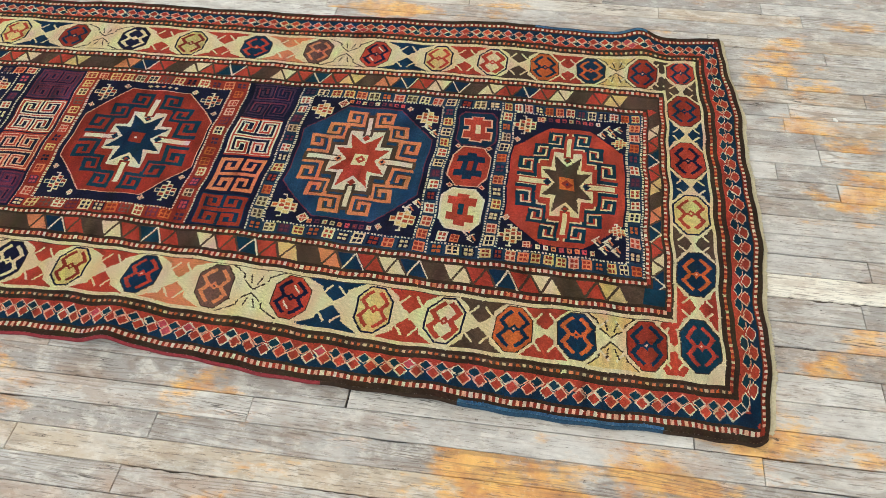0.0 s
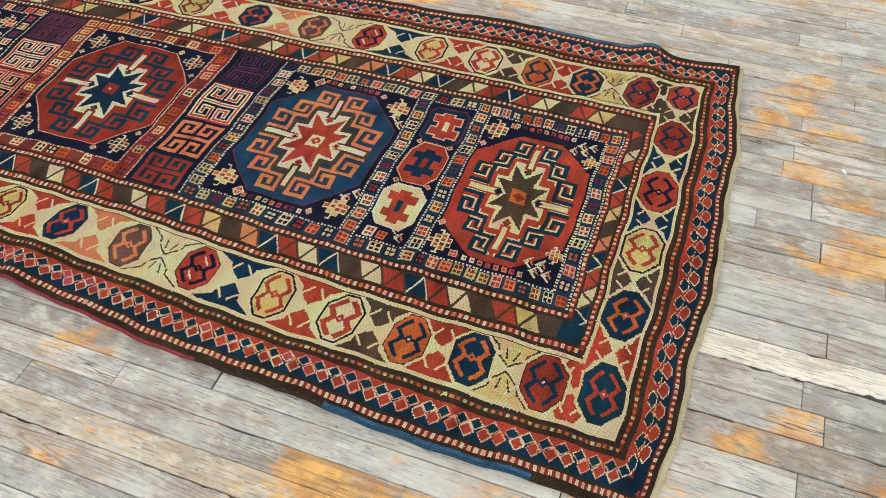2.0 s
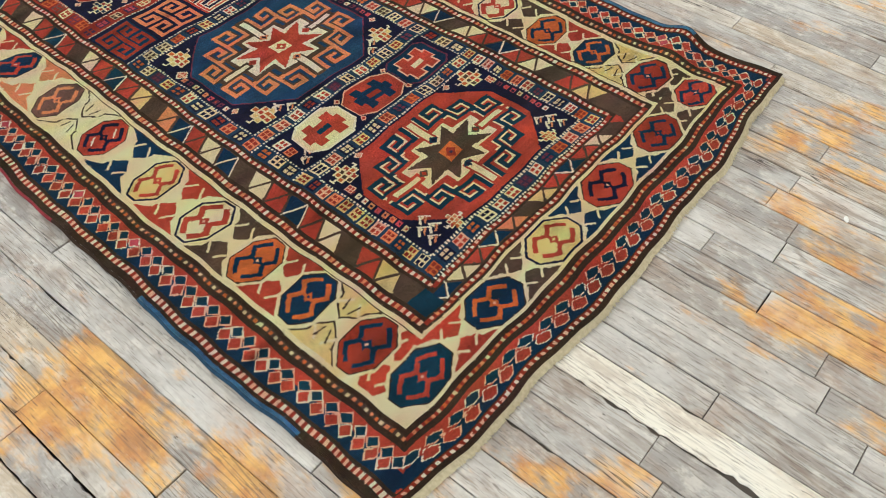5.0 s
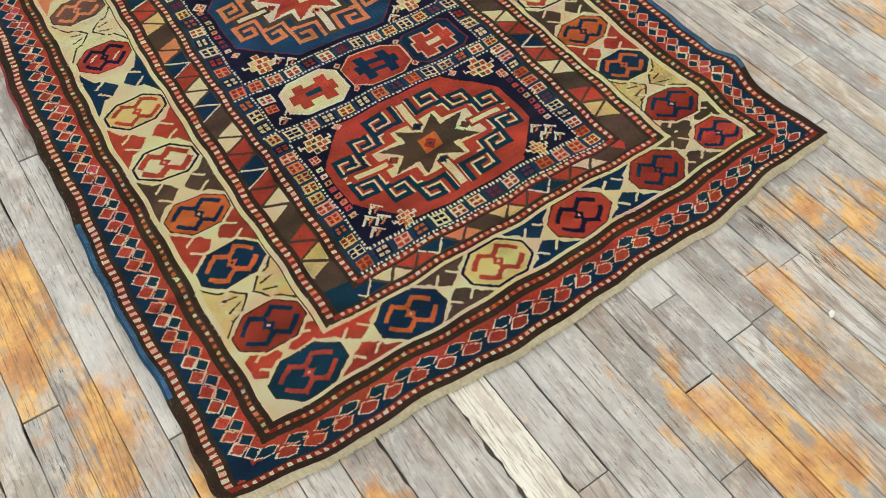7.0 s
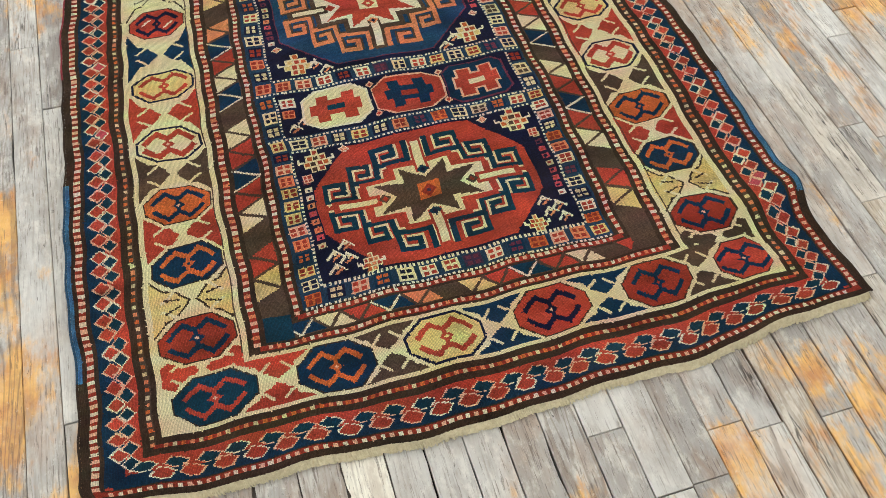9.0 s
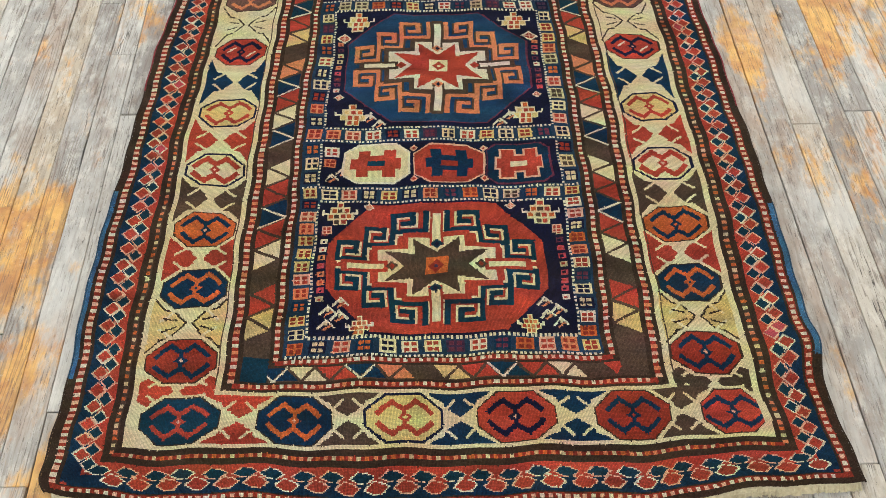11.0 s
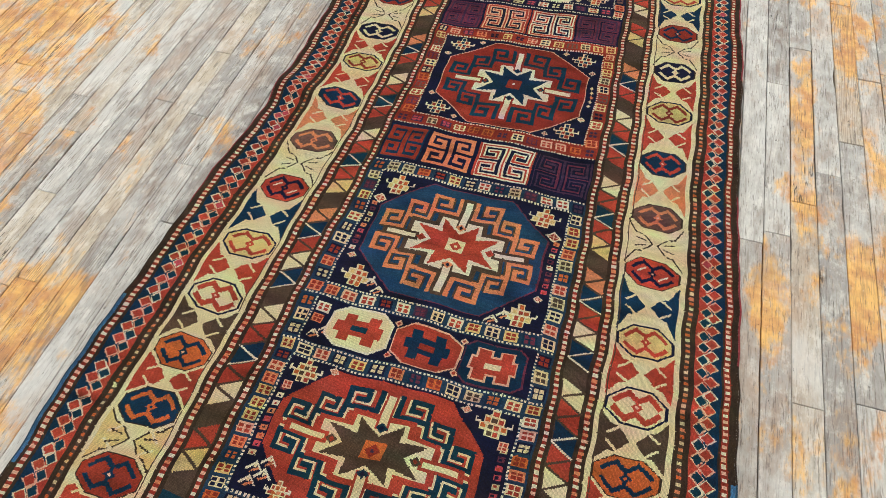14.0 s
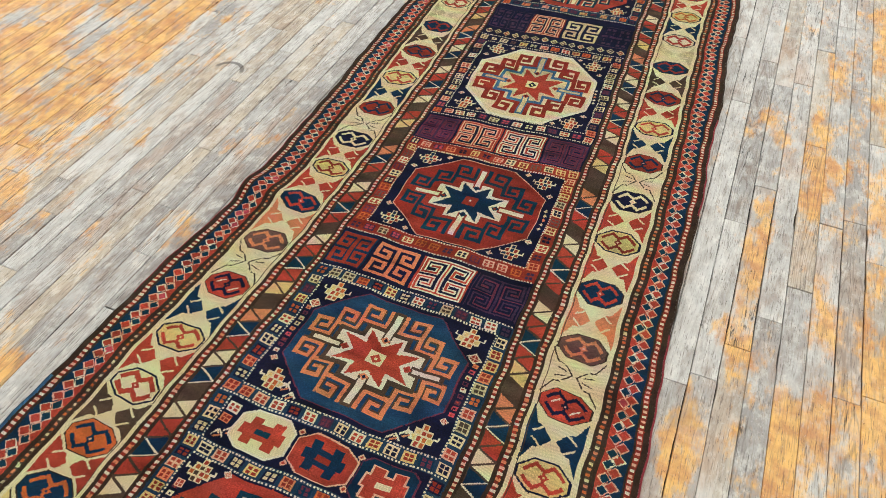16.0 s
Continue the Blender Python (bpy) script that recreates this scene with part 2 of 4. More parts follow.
chart = np.zeros((len(V), len(U)), np.uint8)
zone = np.zeros((len(V), len(U)), np.uint8)     # which part of the rug each knot belongs to


def rect(u0, u1, v0, v1, colour, where=None):
    i0, i1 = np.searchsorted(U, (u0, u1))
    j0, j1 = np.searchsorted(V, (v0, v1))
    if colour:
        chart[j0:j1, i0:i1] = NAMES.index(colour)
    if where is not None:
        zone[j0:j1, i0:i1] = where


def poly(points, colour, where=None):
    """Fills a polygon given as (u, v) corners."""
    pts = np.array(points, float)
    (u0, v0), (u1, v1) = pts.min(0), pts.max(0)
    i0, i1 = np.searchsorted(U, (u0, u1))
    j0, j1 = np.searchsorted(V, (v0, v1))
    if i0 >= i1 or j0 >= j1:
        return
    uu, vv = np.meshgrid(U[i0:i1], V[j0:j1])
    inside = np.zeros(uu.shape, bool)
    for (a, b), (c, d) in zip(pts, np.roll(pts, -1, 0)):
        if b != d:
            inside ^= ((b > vv) != (d > vv)) & (uu < (c - a) * (vv - b) / (d - b) + a)
    chart[j0:j1, i0:i1][inside] = NAMES.index(colour)
    if where is not None:
        zone[j0:j1, i0:i1][inside] = where


def line(points, width, colour):
    """A bent bar of that width."""
    h = width / 2
    for (a, b), (c, d) in zip(points, points[1:]):
        length = math.hypot(c - a, d - b) or 1
        x, y = (c - a) / length * h, (d - b) / length * h
        poly([(a - x - y, b - y + x), (c + x - y, d + y + x), (c + x + y, d + y - x), (a - x + y, b - y - x)], colour)


def octagon(u, v, a, b, cut=0.45):
    return [(u + sx * a * p, v + sy * b * q) for sx, sy, p, q in
            ((1, 1, 1 - cut, 1), (1, 1, 1, 1 - cut), (1, -1, 1, 1 - cut), (1, -1, 1 - cut, 1),
             (-1, -1, 1 - cut, 1), (-1, -1, 1, 1 - cut), (-1, 1, 1, 1 - cut), (-1, 1, 1 - cut, 1))]


def diamond(u, v, a, b):
    return [(u + a, v), (u, v + b), (u - a, v), (u, v - b)]


# bands from the edge inwards: inner limit at the sides, inner limit at the ends
SIDE = (0.588, 0.566, 0.515, 0.488, 0.351, 0.325, 0.281, 0.258, 0.217)
END = (0.007, 0.021, 0.066, 0.092, 0.187, 0.204, 0.229, 0.246, 0.280)
GROUND = ("umber", "umber", "red", "umber", "ivory", "umber", "brown", "umber", "ink", "ink")
ZONE = (1, 2, 2, 3, 4, 5, 6, 7, 0, 0)
rng = np.random.default_rng(5)
for k, ground in enumerate(GROUND):
    u = SIDE[k - 1] if k else 1
    e = END[k - 1] if k else -1
    rect(-u, u, V0 + e, V1 - e, ground, ZONE[k])


def dots(u0, u1, v0, v1, upright, colours, step=0.013, fill=0.0065):
    """A row of small blocks along a strip."""
    a, b = (v0, v1) if upright else (u0, u1)
    for i in range(int((b - a) / step)):
        p = a + (i + 0.5) * step
        c = colours[i % len(colours)]
        if upright:
            rect(u0, u1, p - fill / 2, p + fill / 2, c)
        else:
            rect(p - fill / 2, p + fill / 2, v0, v1, c)


def guard(k, colours, pad, step=0.0125):
    """The dotted guard stripe that is band k, on all four sides."""
    for s in (1, -1):
        lo, hi = sorted((s * (SIDE[k] + pad), s * (SIDE[k - 1] - pad)))
        dots(lo, hi, V0 + END[k - 1] + 0.01, V1 - END[k - 1] - 0.01, True, colours, step)
    mid = (END[k - 1] + END[k]) / 2
    for v, w in ((V0 + mid - 0.0032, V0 + mid + 0.0032), (V1 - mid - 0.0032, V1 - mid + 0.0032)):
        dots(-SIDE[k] + 0.0, SIDE[k], v, w, False, colours, step)


# outer guard: pale and red blocks; the other guards: pale and orange blocks on brown
for s in (1, -1):
    rect(*sorted((s * (SIDE[1] + 0.005), s * (SIDE[0] - 0.005))), V0 + 0.01, V1 - 0.01, "darkred")
rect(-0.575, 0.575, V0 + 0.010, V0 + 0.018, "darkred"), rect(-0.575, 0.575, V1 - 0.018, V1 - 0.010, "darkred")
guard(1, ("pink", "white"), 0.006)
for s in (1, -1):
    rect(*sorted((s * 0.496, s * 0.505)), V0 + 0.08, V1 - 0.08, "brown")
    rect(*sorted((s * 0.333, s * 0.342)), V0 + 0.2, V1 - 0.2, "rust")
    rect(*sorted((s * 0.265, s * 0.274)), V0 + 0.24, V1 - 0.24, "rust")
for v in (V0, V1):
    t = 1 if v == V0 else -1
    for d0, d1, w in ((0.076, 0.082, 0.5), (0.192, 0.199, 0.335), (0.234, 0.241, 0.27)):
        rect(-w, w, *sorted((v + t * d0, v + t * d1)), "rust")
guard(3, ("peach", "tan", "orange"), 0.0095)
guard(5, ("pink", "peach", "white"), 0.008)
guard(7, ("pink", "white"), 0.007)

# diamond border: red towards the middle, dark blue outside, two staggered chains of diamonds
def diamond_chain(upright, s, start, stop, mid, half):
    count = round((stop - start) / (0.0295 if upright else 0.042))
    step = (stop - start) / count
    if upright:
        rect(*sorted((s * mid, s * (mid + half))), start - 0.02, stop + 0.02, "navy")
    else:
        rect(start - 0.02, stop + 0.02, *sorted((mid, mid - s * half)), "navy")
    for i in range(count):
        p = start + (i + 0.5) * step
        for q, shift, colour in ((mid - 0.0075, 0.0, "teal"), (mid + 0.0080, 0.5, "red")):
            jit = rng.uniform(-0.0025, 0.0025)
            c = colour if rng.random() > 0.04 else "rose"
            tall = 0.0142 if upright else 0.0196
            for size, col in ((1.0, "pink" if i % 3 else "white"), (0.78 if upright else 0.82, c)):
                a, b = (0.0150 if colour == "red" else 0.0132) * size, tall * size
                if upright:
                    poly(diamond(s * q, p + shift * step + jit, a, b), col)
                else:
                    w = mid - s * (q - mid)
                    f = b * 0.32                # at the ends the diamonds are blunt and lean
                    poly([(p + shift * step + jit + e * k, w + g) for e, k, g in ((-1, b, -a * 0.1), (-1, f, a * 0.72), (1, f, a * 0.62), (1, b, a * 0.1), (1, f, -a * 0.72), (-1, f, -a * 0.62))], col)


for s in (1, -1):
    diamond_chain(True, s, V0 + 0.045, V1 - 0.045, 0.5385, 0.0275)
diamond_chain(False, 1, -0.535, 0.535, V0 + 0.043, 0.022)
diamond_chain(False, -1, -0.535, 0.535, V1 - 0.043, 0.022)

COLOUR_WORDS = dict(ivory="ivory", yellow="yellow", red="red", darkred="deep red", navy="dark blue", teal="dark teal", orange="orange", ink="black-blue", mauve="brown", peach="peach", rust="rust red")
# main border: octagons with a double bracket inside, joined by barbed crosses
MOTIF = [(-0.039, 0.009), (-0.031, 0.017), (-0.018, 0.026), (-0.006, 0.017), (0.0, 0.014), (0.006, 0.017), (0.018, 0.026), (0.031, 0.017), (0.039, 0.009)]


def turned(points, u, v, upright, grow=1.0):
    return [(u + grow * a, v + grow * b) if upright else (u + grow * b, v + grow * a) for a, b in points]


def lens(u, v, a, b):
    """A flat octagon with short upright sides."""
    return [(u + sx * a * p, v + sy * b * q) for sx, sy, p, q in
            ((1, 1, 0.46, 1), (1, 1, 1, 0.34), (1, -1, 1, 0.34), (1, -1, 0.46, 1), (-1, -1, 0.46, 1), (-1, -1, 1, 0.34), (-1, 1, 1, 0.34), (-1, 1, 0.46, 1))]


OCTAGONS = []


def border_octagon(u, v, upright, fill, figure, outline, a=0.056, b=0.038):
    OCTAGONS.append(f"{COLOUR_WORDS[fill]} octagon with a {COLOUR_WORDS[figure]} figure")
    where = 29 + len(OCTAGONS)
    if not upright:
        a, b = a, b * 0.80
    poly(lens(u, v, a + 0.006, b + 0.005), "ivory")
    if outline:
        poly(lens(u, v, a, b), "ink", where), poly(lens(u, v, a - 0.0045, b - 0.004), fill)
    else:
        poly(lens(u, v, a, b), "umber", where), poly(lens(u, v, a - 0.0022, b - 0.0022), fill)
    for s in (1, -1):
        pts = [(p, s * q) for p, q in MOTIF]
        line(turned(pts, u, v, True, 1.0), 0.0110 if fill == "ivory" else 0.0080, figure)
        line([(u, v), (u, v + s * 0.013)], 0.0065, figure)
    poly(diamond(u, v, 0.011, 0.009), figure), poly(diamond(u, v, 0.0035, 0.0035), "pink" if rng.random() < 0.5 else fill)


def border_cross(u, v, upright, length, fill, half=0.062):
    """The piece between two octagons: an ivory waist with barbs between two coloured wedges."""
    if upright:
        rect(u - half, u + half, v - length / 2, v + length / 2, "ivory")
    else:
        rect(u - length / 2, u + length / 2, v - half, v + half, "ivory")
    h, w = length / 2, half / 0.062
    for t in (1, -1):
        wedge = [(t * half, -h), (t * half, h), (t * 0.040 * w, 0.027), (t * 0.026 * w, 0.024), (t * 0.005 * w, 0.0), (t * 0.026 * w, -0.024), (t * 0.040 * w, -0.027)]
        poly(turned(wedge, u, v, upright), fill)
        if fill in ("ivory", "yellow"):
            line(turned(wedge + wedge[:1], u, v, upright), 0.0032, "umber")
        for s in (1, -1):
            line(turned([(t * 0.024 * w, s * 0.024), (t * 0.034 * w, s * 0.015), (t * 0.044 * w, s * 0.008)], u, v, upright), 0.0046, "ivory")
            if fill in ("ivory", "yellow"):
                line(turned([(t * 0.020 * w, s * 0.006), (t * 0.040 * w, s * 0.012)], u, v, upright), 0.003, "umber")


CENTRES = [-0.172, -0.040, 0.081, 0.217, 0.361, 0.531, 0.690, 0.855, 1.024, 1.176, 1.343, 1.514, 1.680, 1.858, 2.04, 2.21, 2.38, 2.55]
FILLS = [("darkred", "navy", 0), ("navy", "orange", 0), ("orange", "navy", 0), ("ivory", "red", 1), ("yellow", "red", 1), ("red", "ink", 0),
         ("mauve", "peach", 0), ("navy", "red", 0), ("yellow", "rust", 1), ("ink", "ivory", 0), ("darkred", "navy", 0), ("yellow", "red", 1),
         ("darkred", "navy", 0), ("navy", "rust", 0), ("ivory", "red", 1), ("yellow", "orange", 1), ("darkred", "navy", 0), ("navy", "orange", 0)]
CROSSES = ["yellow", "red", "brown", "red", "navy", "ivory", "peach", "red", "red", "ivory", "navy", "red", "brown", "tan", "navy", "red", "yellow"]
V_LOW = V0 + 0.1395                      # middle of the border at the near end
for s in (1, -1):
    for p, q, colour in zip(CENTRES, CENTRES[1:], CROSSES):
        border_cross(s * 0.419, (p + q) / 2, True, q - p - 0.030, colour)
    border_cross(s * 0.419, -0.222, True, 0.03, "brown" if s > 0 else "red")
    for (fill, figure, ring), v in zip(FILLS, CENTRES):
        border_octagon(s * 0.419, v, True, fill, figure, ring)
        if figure == "ink":
            line([(s * 0.419 - 0.03, v), (s * 0.419 - 0.015, v + 0.012)], 0.004, "white")
            line([(s * 0.419 + 0.03, v), (s * 0.419 + 0.015, v - 0.012)], 0.004, "white")
LOW = [(-0.407, "teal", "red", 0), (-0.233, "navy", "orange", 0), (-0.066, "yellow", "red", 1), (0.107, "red", "ink", 0), (0.284, "darkred", "navy", 0), (0.437, "red", "navy", 0)]
for (p, *_), (q, *_), colour in zip(LOW, LOW[1:], ("red", "brown", "navy", "navy", "brown")):
    border_cross((p + q) / 2, V_LOW, False, max(0.04, q - p - 0.05), colour, 0.043)
for u, fill, figure, ring in LOW:
    border_octagon(u, V_LOW, False, fill, figure, ring, 0.048 if u > 0.4 else 0.060, 0.0515)
for i in range(7):
    border_octagon(-0.42 + 0.14 * i, V1 - 0.1395, False, *FILLS[i % 5], 0.060, 0.056)
# pale rails on both sides of the main border, with a dark hairline
for s in (1, -1):
    rect(*sorted((s * 0.351, s * 0.359)), V0 + END[4], V1 - END[4], "ivory")
    rect(*sorted((s * 0.479, s * 0.488)), V0 + END[3], V1 - END[3], "ivory")
    rect(*sorted((s * 0.3595, s * 0.3625)), V0 + END[4] + 0.01, V1 - END[4] - 0.01, "brown")
for v, t in ((V0, 1), (V1, -1)):
    rect(-0.488, 0.488, *sorted((v + t * 0.092, v + t * 0.099)), "ivory")
    rect(-0.36, 0.36, *sorted((v + t * 0.180, v + t * 0.187)), "ivory")

# triangle border: zigzag of paired triangles
TRI = ["brown", "yellow", "red", "brown", "ivory", "red", "navy", "red", "ivory", "brown", "navy", "ivory", "red", "navy", "peach", "brown", "yellow", "red", "teal", "red",
       "ivory", "brown", "red", "teal", "red", "ivory", "brown", "red", "navy", "peach", "brown"]


def zigzag(upright, s, start, stop, lo, hi, first):
    step, i = 0.0226, 0
    v = start
    while v < stop:
        colour = TRI[(first + i // 2) % len(TRI)]
        tip, base = (hi, lo) if i % 2 else (lo, hi)
        pts = [(base, v - step * 0.93), (tip, v), (base, v + step * 0.93)]
        pts = [(s * a, b) for a, b in pts] if upright else [(b, a) for a, b in pts]
        poly(pts, colour)
        line(pts, 0.0036, "brown")
        if colour in ("navy", "teal"):
            line(pts[:2], 0.0034, "white")
        v += step
        i += 1


for s in (1, -1):
    rect(*sorted((s * 0.281, s * 0.325)), V0 + END[5], V1 - END[5], "brown")
    zigzag(True, s, V0 + 0.250, V1 - 0.235, 0.282, 0.324, 0)
zigzag(False, 1, -0.27, 0.275, V0 + 0.205, V0 + 0.228, 10)
zigzag(False, 1, -0.27, 0.275, V1 - 0.228, V1 - 0.205, 10)
for s in (1, -1):
    rect(*sorted((s * 0.281, s * 0.325)), V0 + 0.204, V0 + 0.246, "brown" if s > 0 else "teal")

# field: every medallion sits in a box framed by small squares
STRIP = dict(blue="slate", red="rust", dark="ink")
BRIGHT = [("ivory", "red"), ("white", "red"), ("orange", "darkred"), ("peach", "rust"), ("ivory", "ink"), ("tan", "brown"), ("pink", "red"), ("yellow", "rust")]
DIM = dict(blue=[("purple", "plum"), ("ink", "purple"), ("navy", "plum"), ("ink", "tan"), ("navy", "orange"), ("ink", "darkred")],
           red=[("darkred", "purple"), ("purple", "rose"), ("mauve", "rust"), ("ink", "tan"), ("plum", "darkred"), ("darkred", "ink")],
           dark=[("purple", "plum"), ("ink", "mauve"), ("ink", "tan"), ("purple", "rose"), ("rust", "peach"), ("ink", "ivory")])


def cell(u, v, a, b, frame_dye, spot):
    """A small square with four blocks in it."""
    a, b = a * rng.uniform(0.88, 1.0), b * rng.uniform(0.85, 1.0)
    rect(u - a, u + a, v - b, v + b, frame_dye)
    for p in (-1, 1):
        for q in (-1, 1):
            cu, cv = u + p * a * 0.42, v + q * b * 0.42
            rect(cu - a * 0.30, cu + a * 0.30, cv - b * 0.30, cv + b * 0.30, spot)


def cells(fixed, start, stop, upright, tone, pitch):
    """A row or column of squares, a bright one between duller ones."""
    count = max(1, round((stop - start) / pitch))
    step = (stop - start) / count
    turn = rng.integers(0, 2)
    for i in range(count):
        at = start + (i + 0.5) * step
        pick = BRIGHT if (i + turn) % 2 == 0 or rng.random() < 0.28 else DIM[tone]
        frame_dye, spot = pick[rng.integers(len(pick))]
        if upright:
            cell(fixed, at, 0.0142, step * 0.43, frame_dye, spot)
        else:
            cell(at, fixed, min(0.0150, step * 0.43), 0.0122, frame_dye, spot)


def beads(u0, u1, v, upright=False):
    if upright:
        dots(v - 0.0024, v + 0.0024, u0, u1, True, ("white",), 0.0075, 0.0038)
    else:
        dots(u0, u1, v - 0.0024, v + 0.0024, False, ("white",), 0.0075, 0.0042)


def flower(u, v, fills, g=1.0):
    """A stepped cluster of small blocks, each with a pale outline, with two little hooks."""
    rows = ((1, 0.0225), (3, 0.0075), (4, -0.0075), (2, -0.0215))
    spots = [(u + g * 0.0135 * (k - (n - 1) / 2), v + g * h) for n, h in rows for k in range(n)]
    for p, q in spots:
        rect(p - g * 0.0080, p + g * 0.0080, q - g * 0.0086, q + g * 0.0086, "ivory")
    for i, (p, q) in enumerate(spots):
        rect(p - g * 0.0050, p + g * 0.0050, q - g * 0.0054, q + g * 0.0054, fills[i % len(fills)])
    for t in (-1, 1):
        line([(u + t * g * 0.027, v), (u + t * g * 0.037, v), (u + t * g * 0.037, v + g * 0.008)], 0.0034, "white")


def quartered(u, v, g, dye):
    """A small lozenge in four quarters."""
    poly(diamond(u, v, 0.019 * g, 0.016 * g), "white"), poly(diamond(u, v, 0.014 * g, 0.011 * g), dye)
    line([(u - 0.013 * g, v), (u + 0.013 * g, v)], 0.003, "pink"), line([(u, v - 0.010 * g), (u, v + 0.010 * g)], 0.003, "pink")


def sprig(u, v, s):
    """Little bird-like forms of a few knots."""
    for a, b in ((0, 0), (0.02, 0.016)):
        line([(u + s * a - 0.012, v + b - 0.006), (u + s * a, v + b + 0.008), (u + s * a + 0.012, v + b - 0.004)], 0.004, "white")
        line([(u + s * a - 0.004, v + b - 0.009), (u + s * a + 0.006, v + b - 0.002)], 0.004, "peach")
        rect(u + s * a - 0.002, u + s * a + 0.003, v + b - 0.001, v + b + 0.004, "ivory")


HOOKS = (
    [(0.10, 0.84), (0.10, 0.55), (0.40, 0.55), (0.40, 0.82), (0.22, 0.82), (0.22, 0.675), (0.31, 0.675)],
    [(0.40, 0.55), (0.40, 0.34), (0.65, 0.34), (0.65, 0.60), (0.48, 0.60), (0.48, 0.455), (0.56, 0.455)],
    [(0.65, 0.34), (0.65, 0.10), (0.90, 0.10), (0.90, 0.35), (0.73, 0.35), (0.73, 0.215), (0.81, 0.215)])


def medallion(u, v, a, b, cuts, look_of, where):
    ground, hook, edge, band, pale, star, heart, rim = look_of
    def eight(grow):
        return [(u + sx * (a + grow) * p, v + sy * (b + grow) * q) for sx, sy, p, q in
                ((1, 1, 1 - cuts[0], 1), (1, 1, 1, 1 - cuts[1]), (1, -1, 1, 1 - cuts[1]), (1, -1, 1 - cuts[0], 1),
                 (-1, -1, 1 - cuts[0], 1), (-1, -1, 1, 1 - cuts[1]), (-1, 1, 1, 1 - cuts[1]), (-1, 1, 1 - cuts[0], 1))]

    if rim:
        poly(eight(0.006 if rim == "white" else 0.0026), rim, where)
    poly(eight(-0.004 if rim == "white" else 0.0), ground, where)

    def place(points, sx, sy):
        return [(u + sx * a * p, v + sy * b * q) for p, q in points]

    quads = [(1, 1), (1, -1), (-1, 1), (-1, -1)]
    for sx, sy in quads:
        for path in HOOKS:
            if edge:                    # a pale line along the side that faces the middle
                line([(p - sx * 0.0030, q - sy * 0.0030) for p, q in place(path, sx, sy)], 0.0118, edge)
    for sx, sy in quads:
        for path in HOOKS:
            line(place(path, sx, sy), 0.0150 if rim == "white" else 0.0094 if edge else 0.0112, hook)

    def swollen(d, e):
        return [(0, 0.45 + e), (0.25 + d, 0.45 + e), (0.25 + d, 0.26 + e), (0.53 + d, 0.26 + e), (0.53 + d, 0), (0, 0)]

    for d, e, colour in ((0.052, 0.07, band), (0.0, 0.0, pale)):
        for sx, sy in quads:
            poly(place(swollen(d, e), sx, sy), colour)
    for s in (1, -1):
        line(place([(0, 0.4), (0, 0.80)], 1, s), 0.024, band), line(place([(0.5, 0), (0.80, 0)], s, 1), 0.024, band)
        line(place([(0, 0.4), (0, 0.78)], 1, s), 0.015, pale), line(place([(0.5, 0), (0.78, 0)], s, 1), 0.012, pale)
    petals = [(0, 0.22), (0.21, 0.43), (0.19, 0.18), (0.47, 0.24), (0.29, 0.0), (0, 0)]
    for sx, sy in quads:
        poly(place(petals, sx, sy), star)
    for du, dv in ((0, 0.34), (0, -0.34), (0.40, 0), (-0.40, 0)):
        poly(diamond(u + du * a, v + dv * b, 0.011, 0.010), star if du else hook)
        poly(diamond(u + du * a, v + dv * b, 0.005, 0.005), "darkred" if du else "ink")
    rect(u - 0.019, u + 0.019, v - 0.017, v + 0.017, heart[0])
    poly(diamond(u, v, 0.014, 0.013), heart[1])
    rect(u - 0.003, u + 0.003, v - 0.003, v + 0.003, heart[2])


LOOKS = [("red", "teal", "ivory", "red", "ivory", "brown", ("orange", "rust", "purple"), None),
         ("blue", "peach", "brown", "brown", "white", "red", ("ivory", "red", "ivory"), "plum"),
         ("rust", "teal", None, "rust", "white", "navy", ("darkred", "darkred", "white"), "pink"),
         ("ivory", "rust", None, "steel", "tan", "red", ("ivory", "ink", "ivory"), "white"),
         ("red", "teal", "ivory", "red", "ivory", "brown", ("orange", "rust", "purple"), None)]
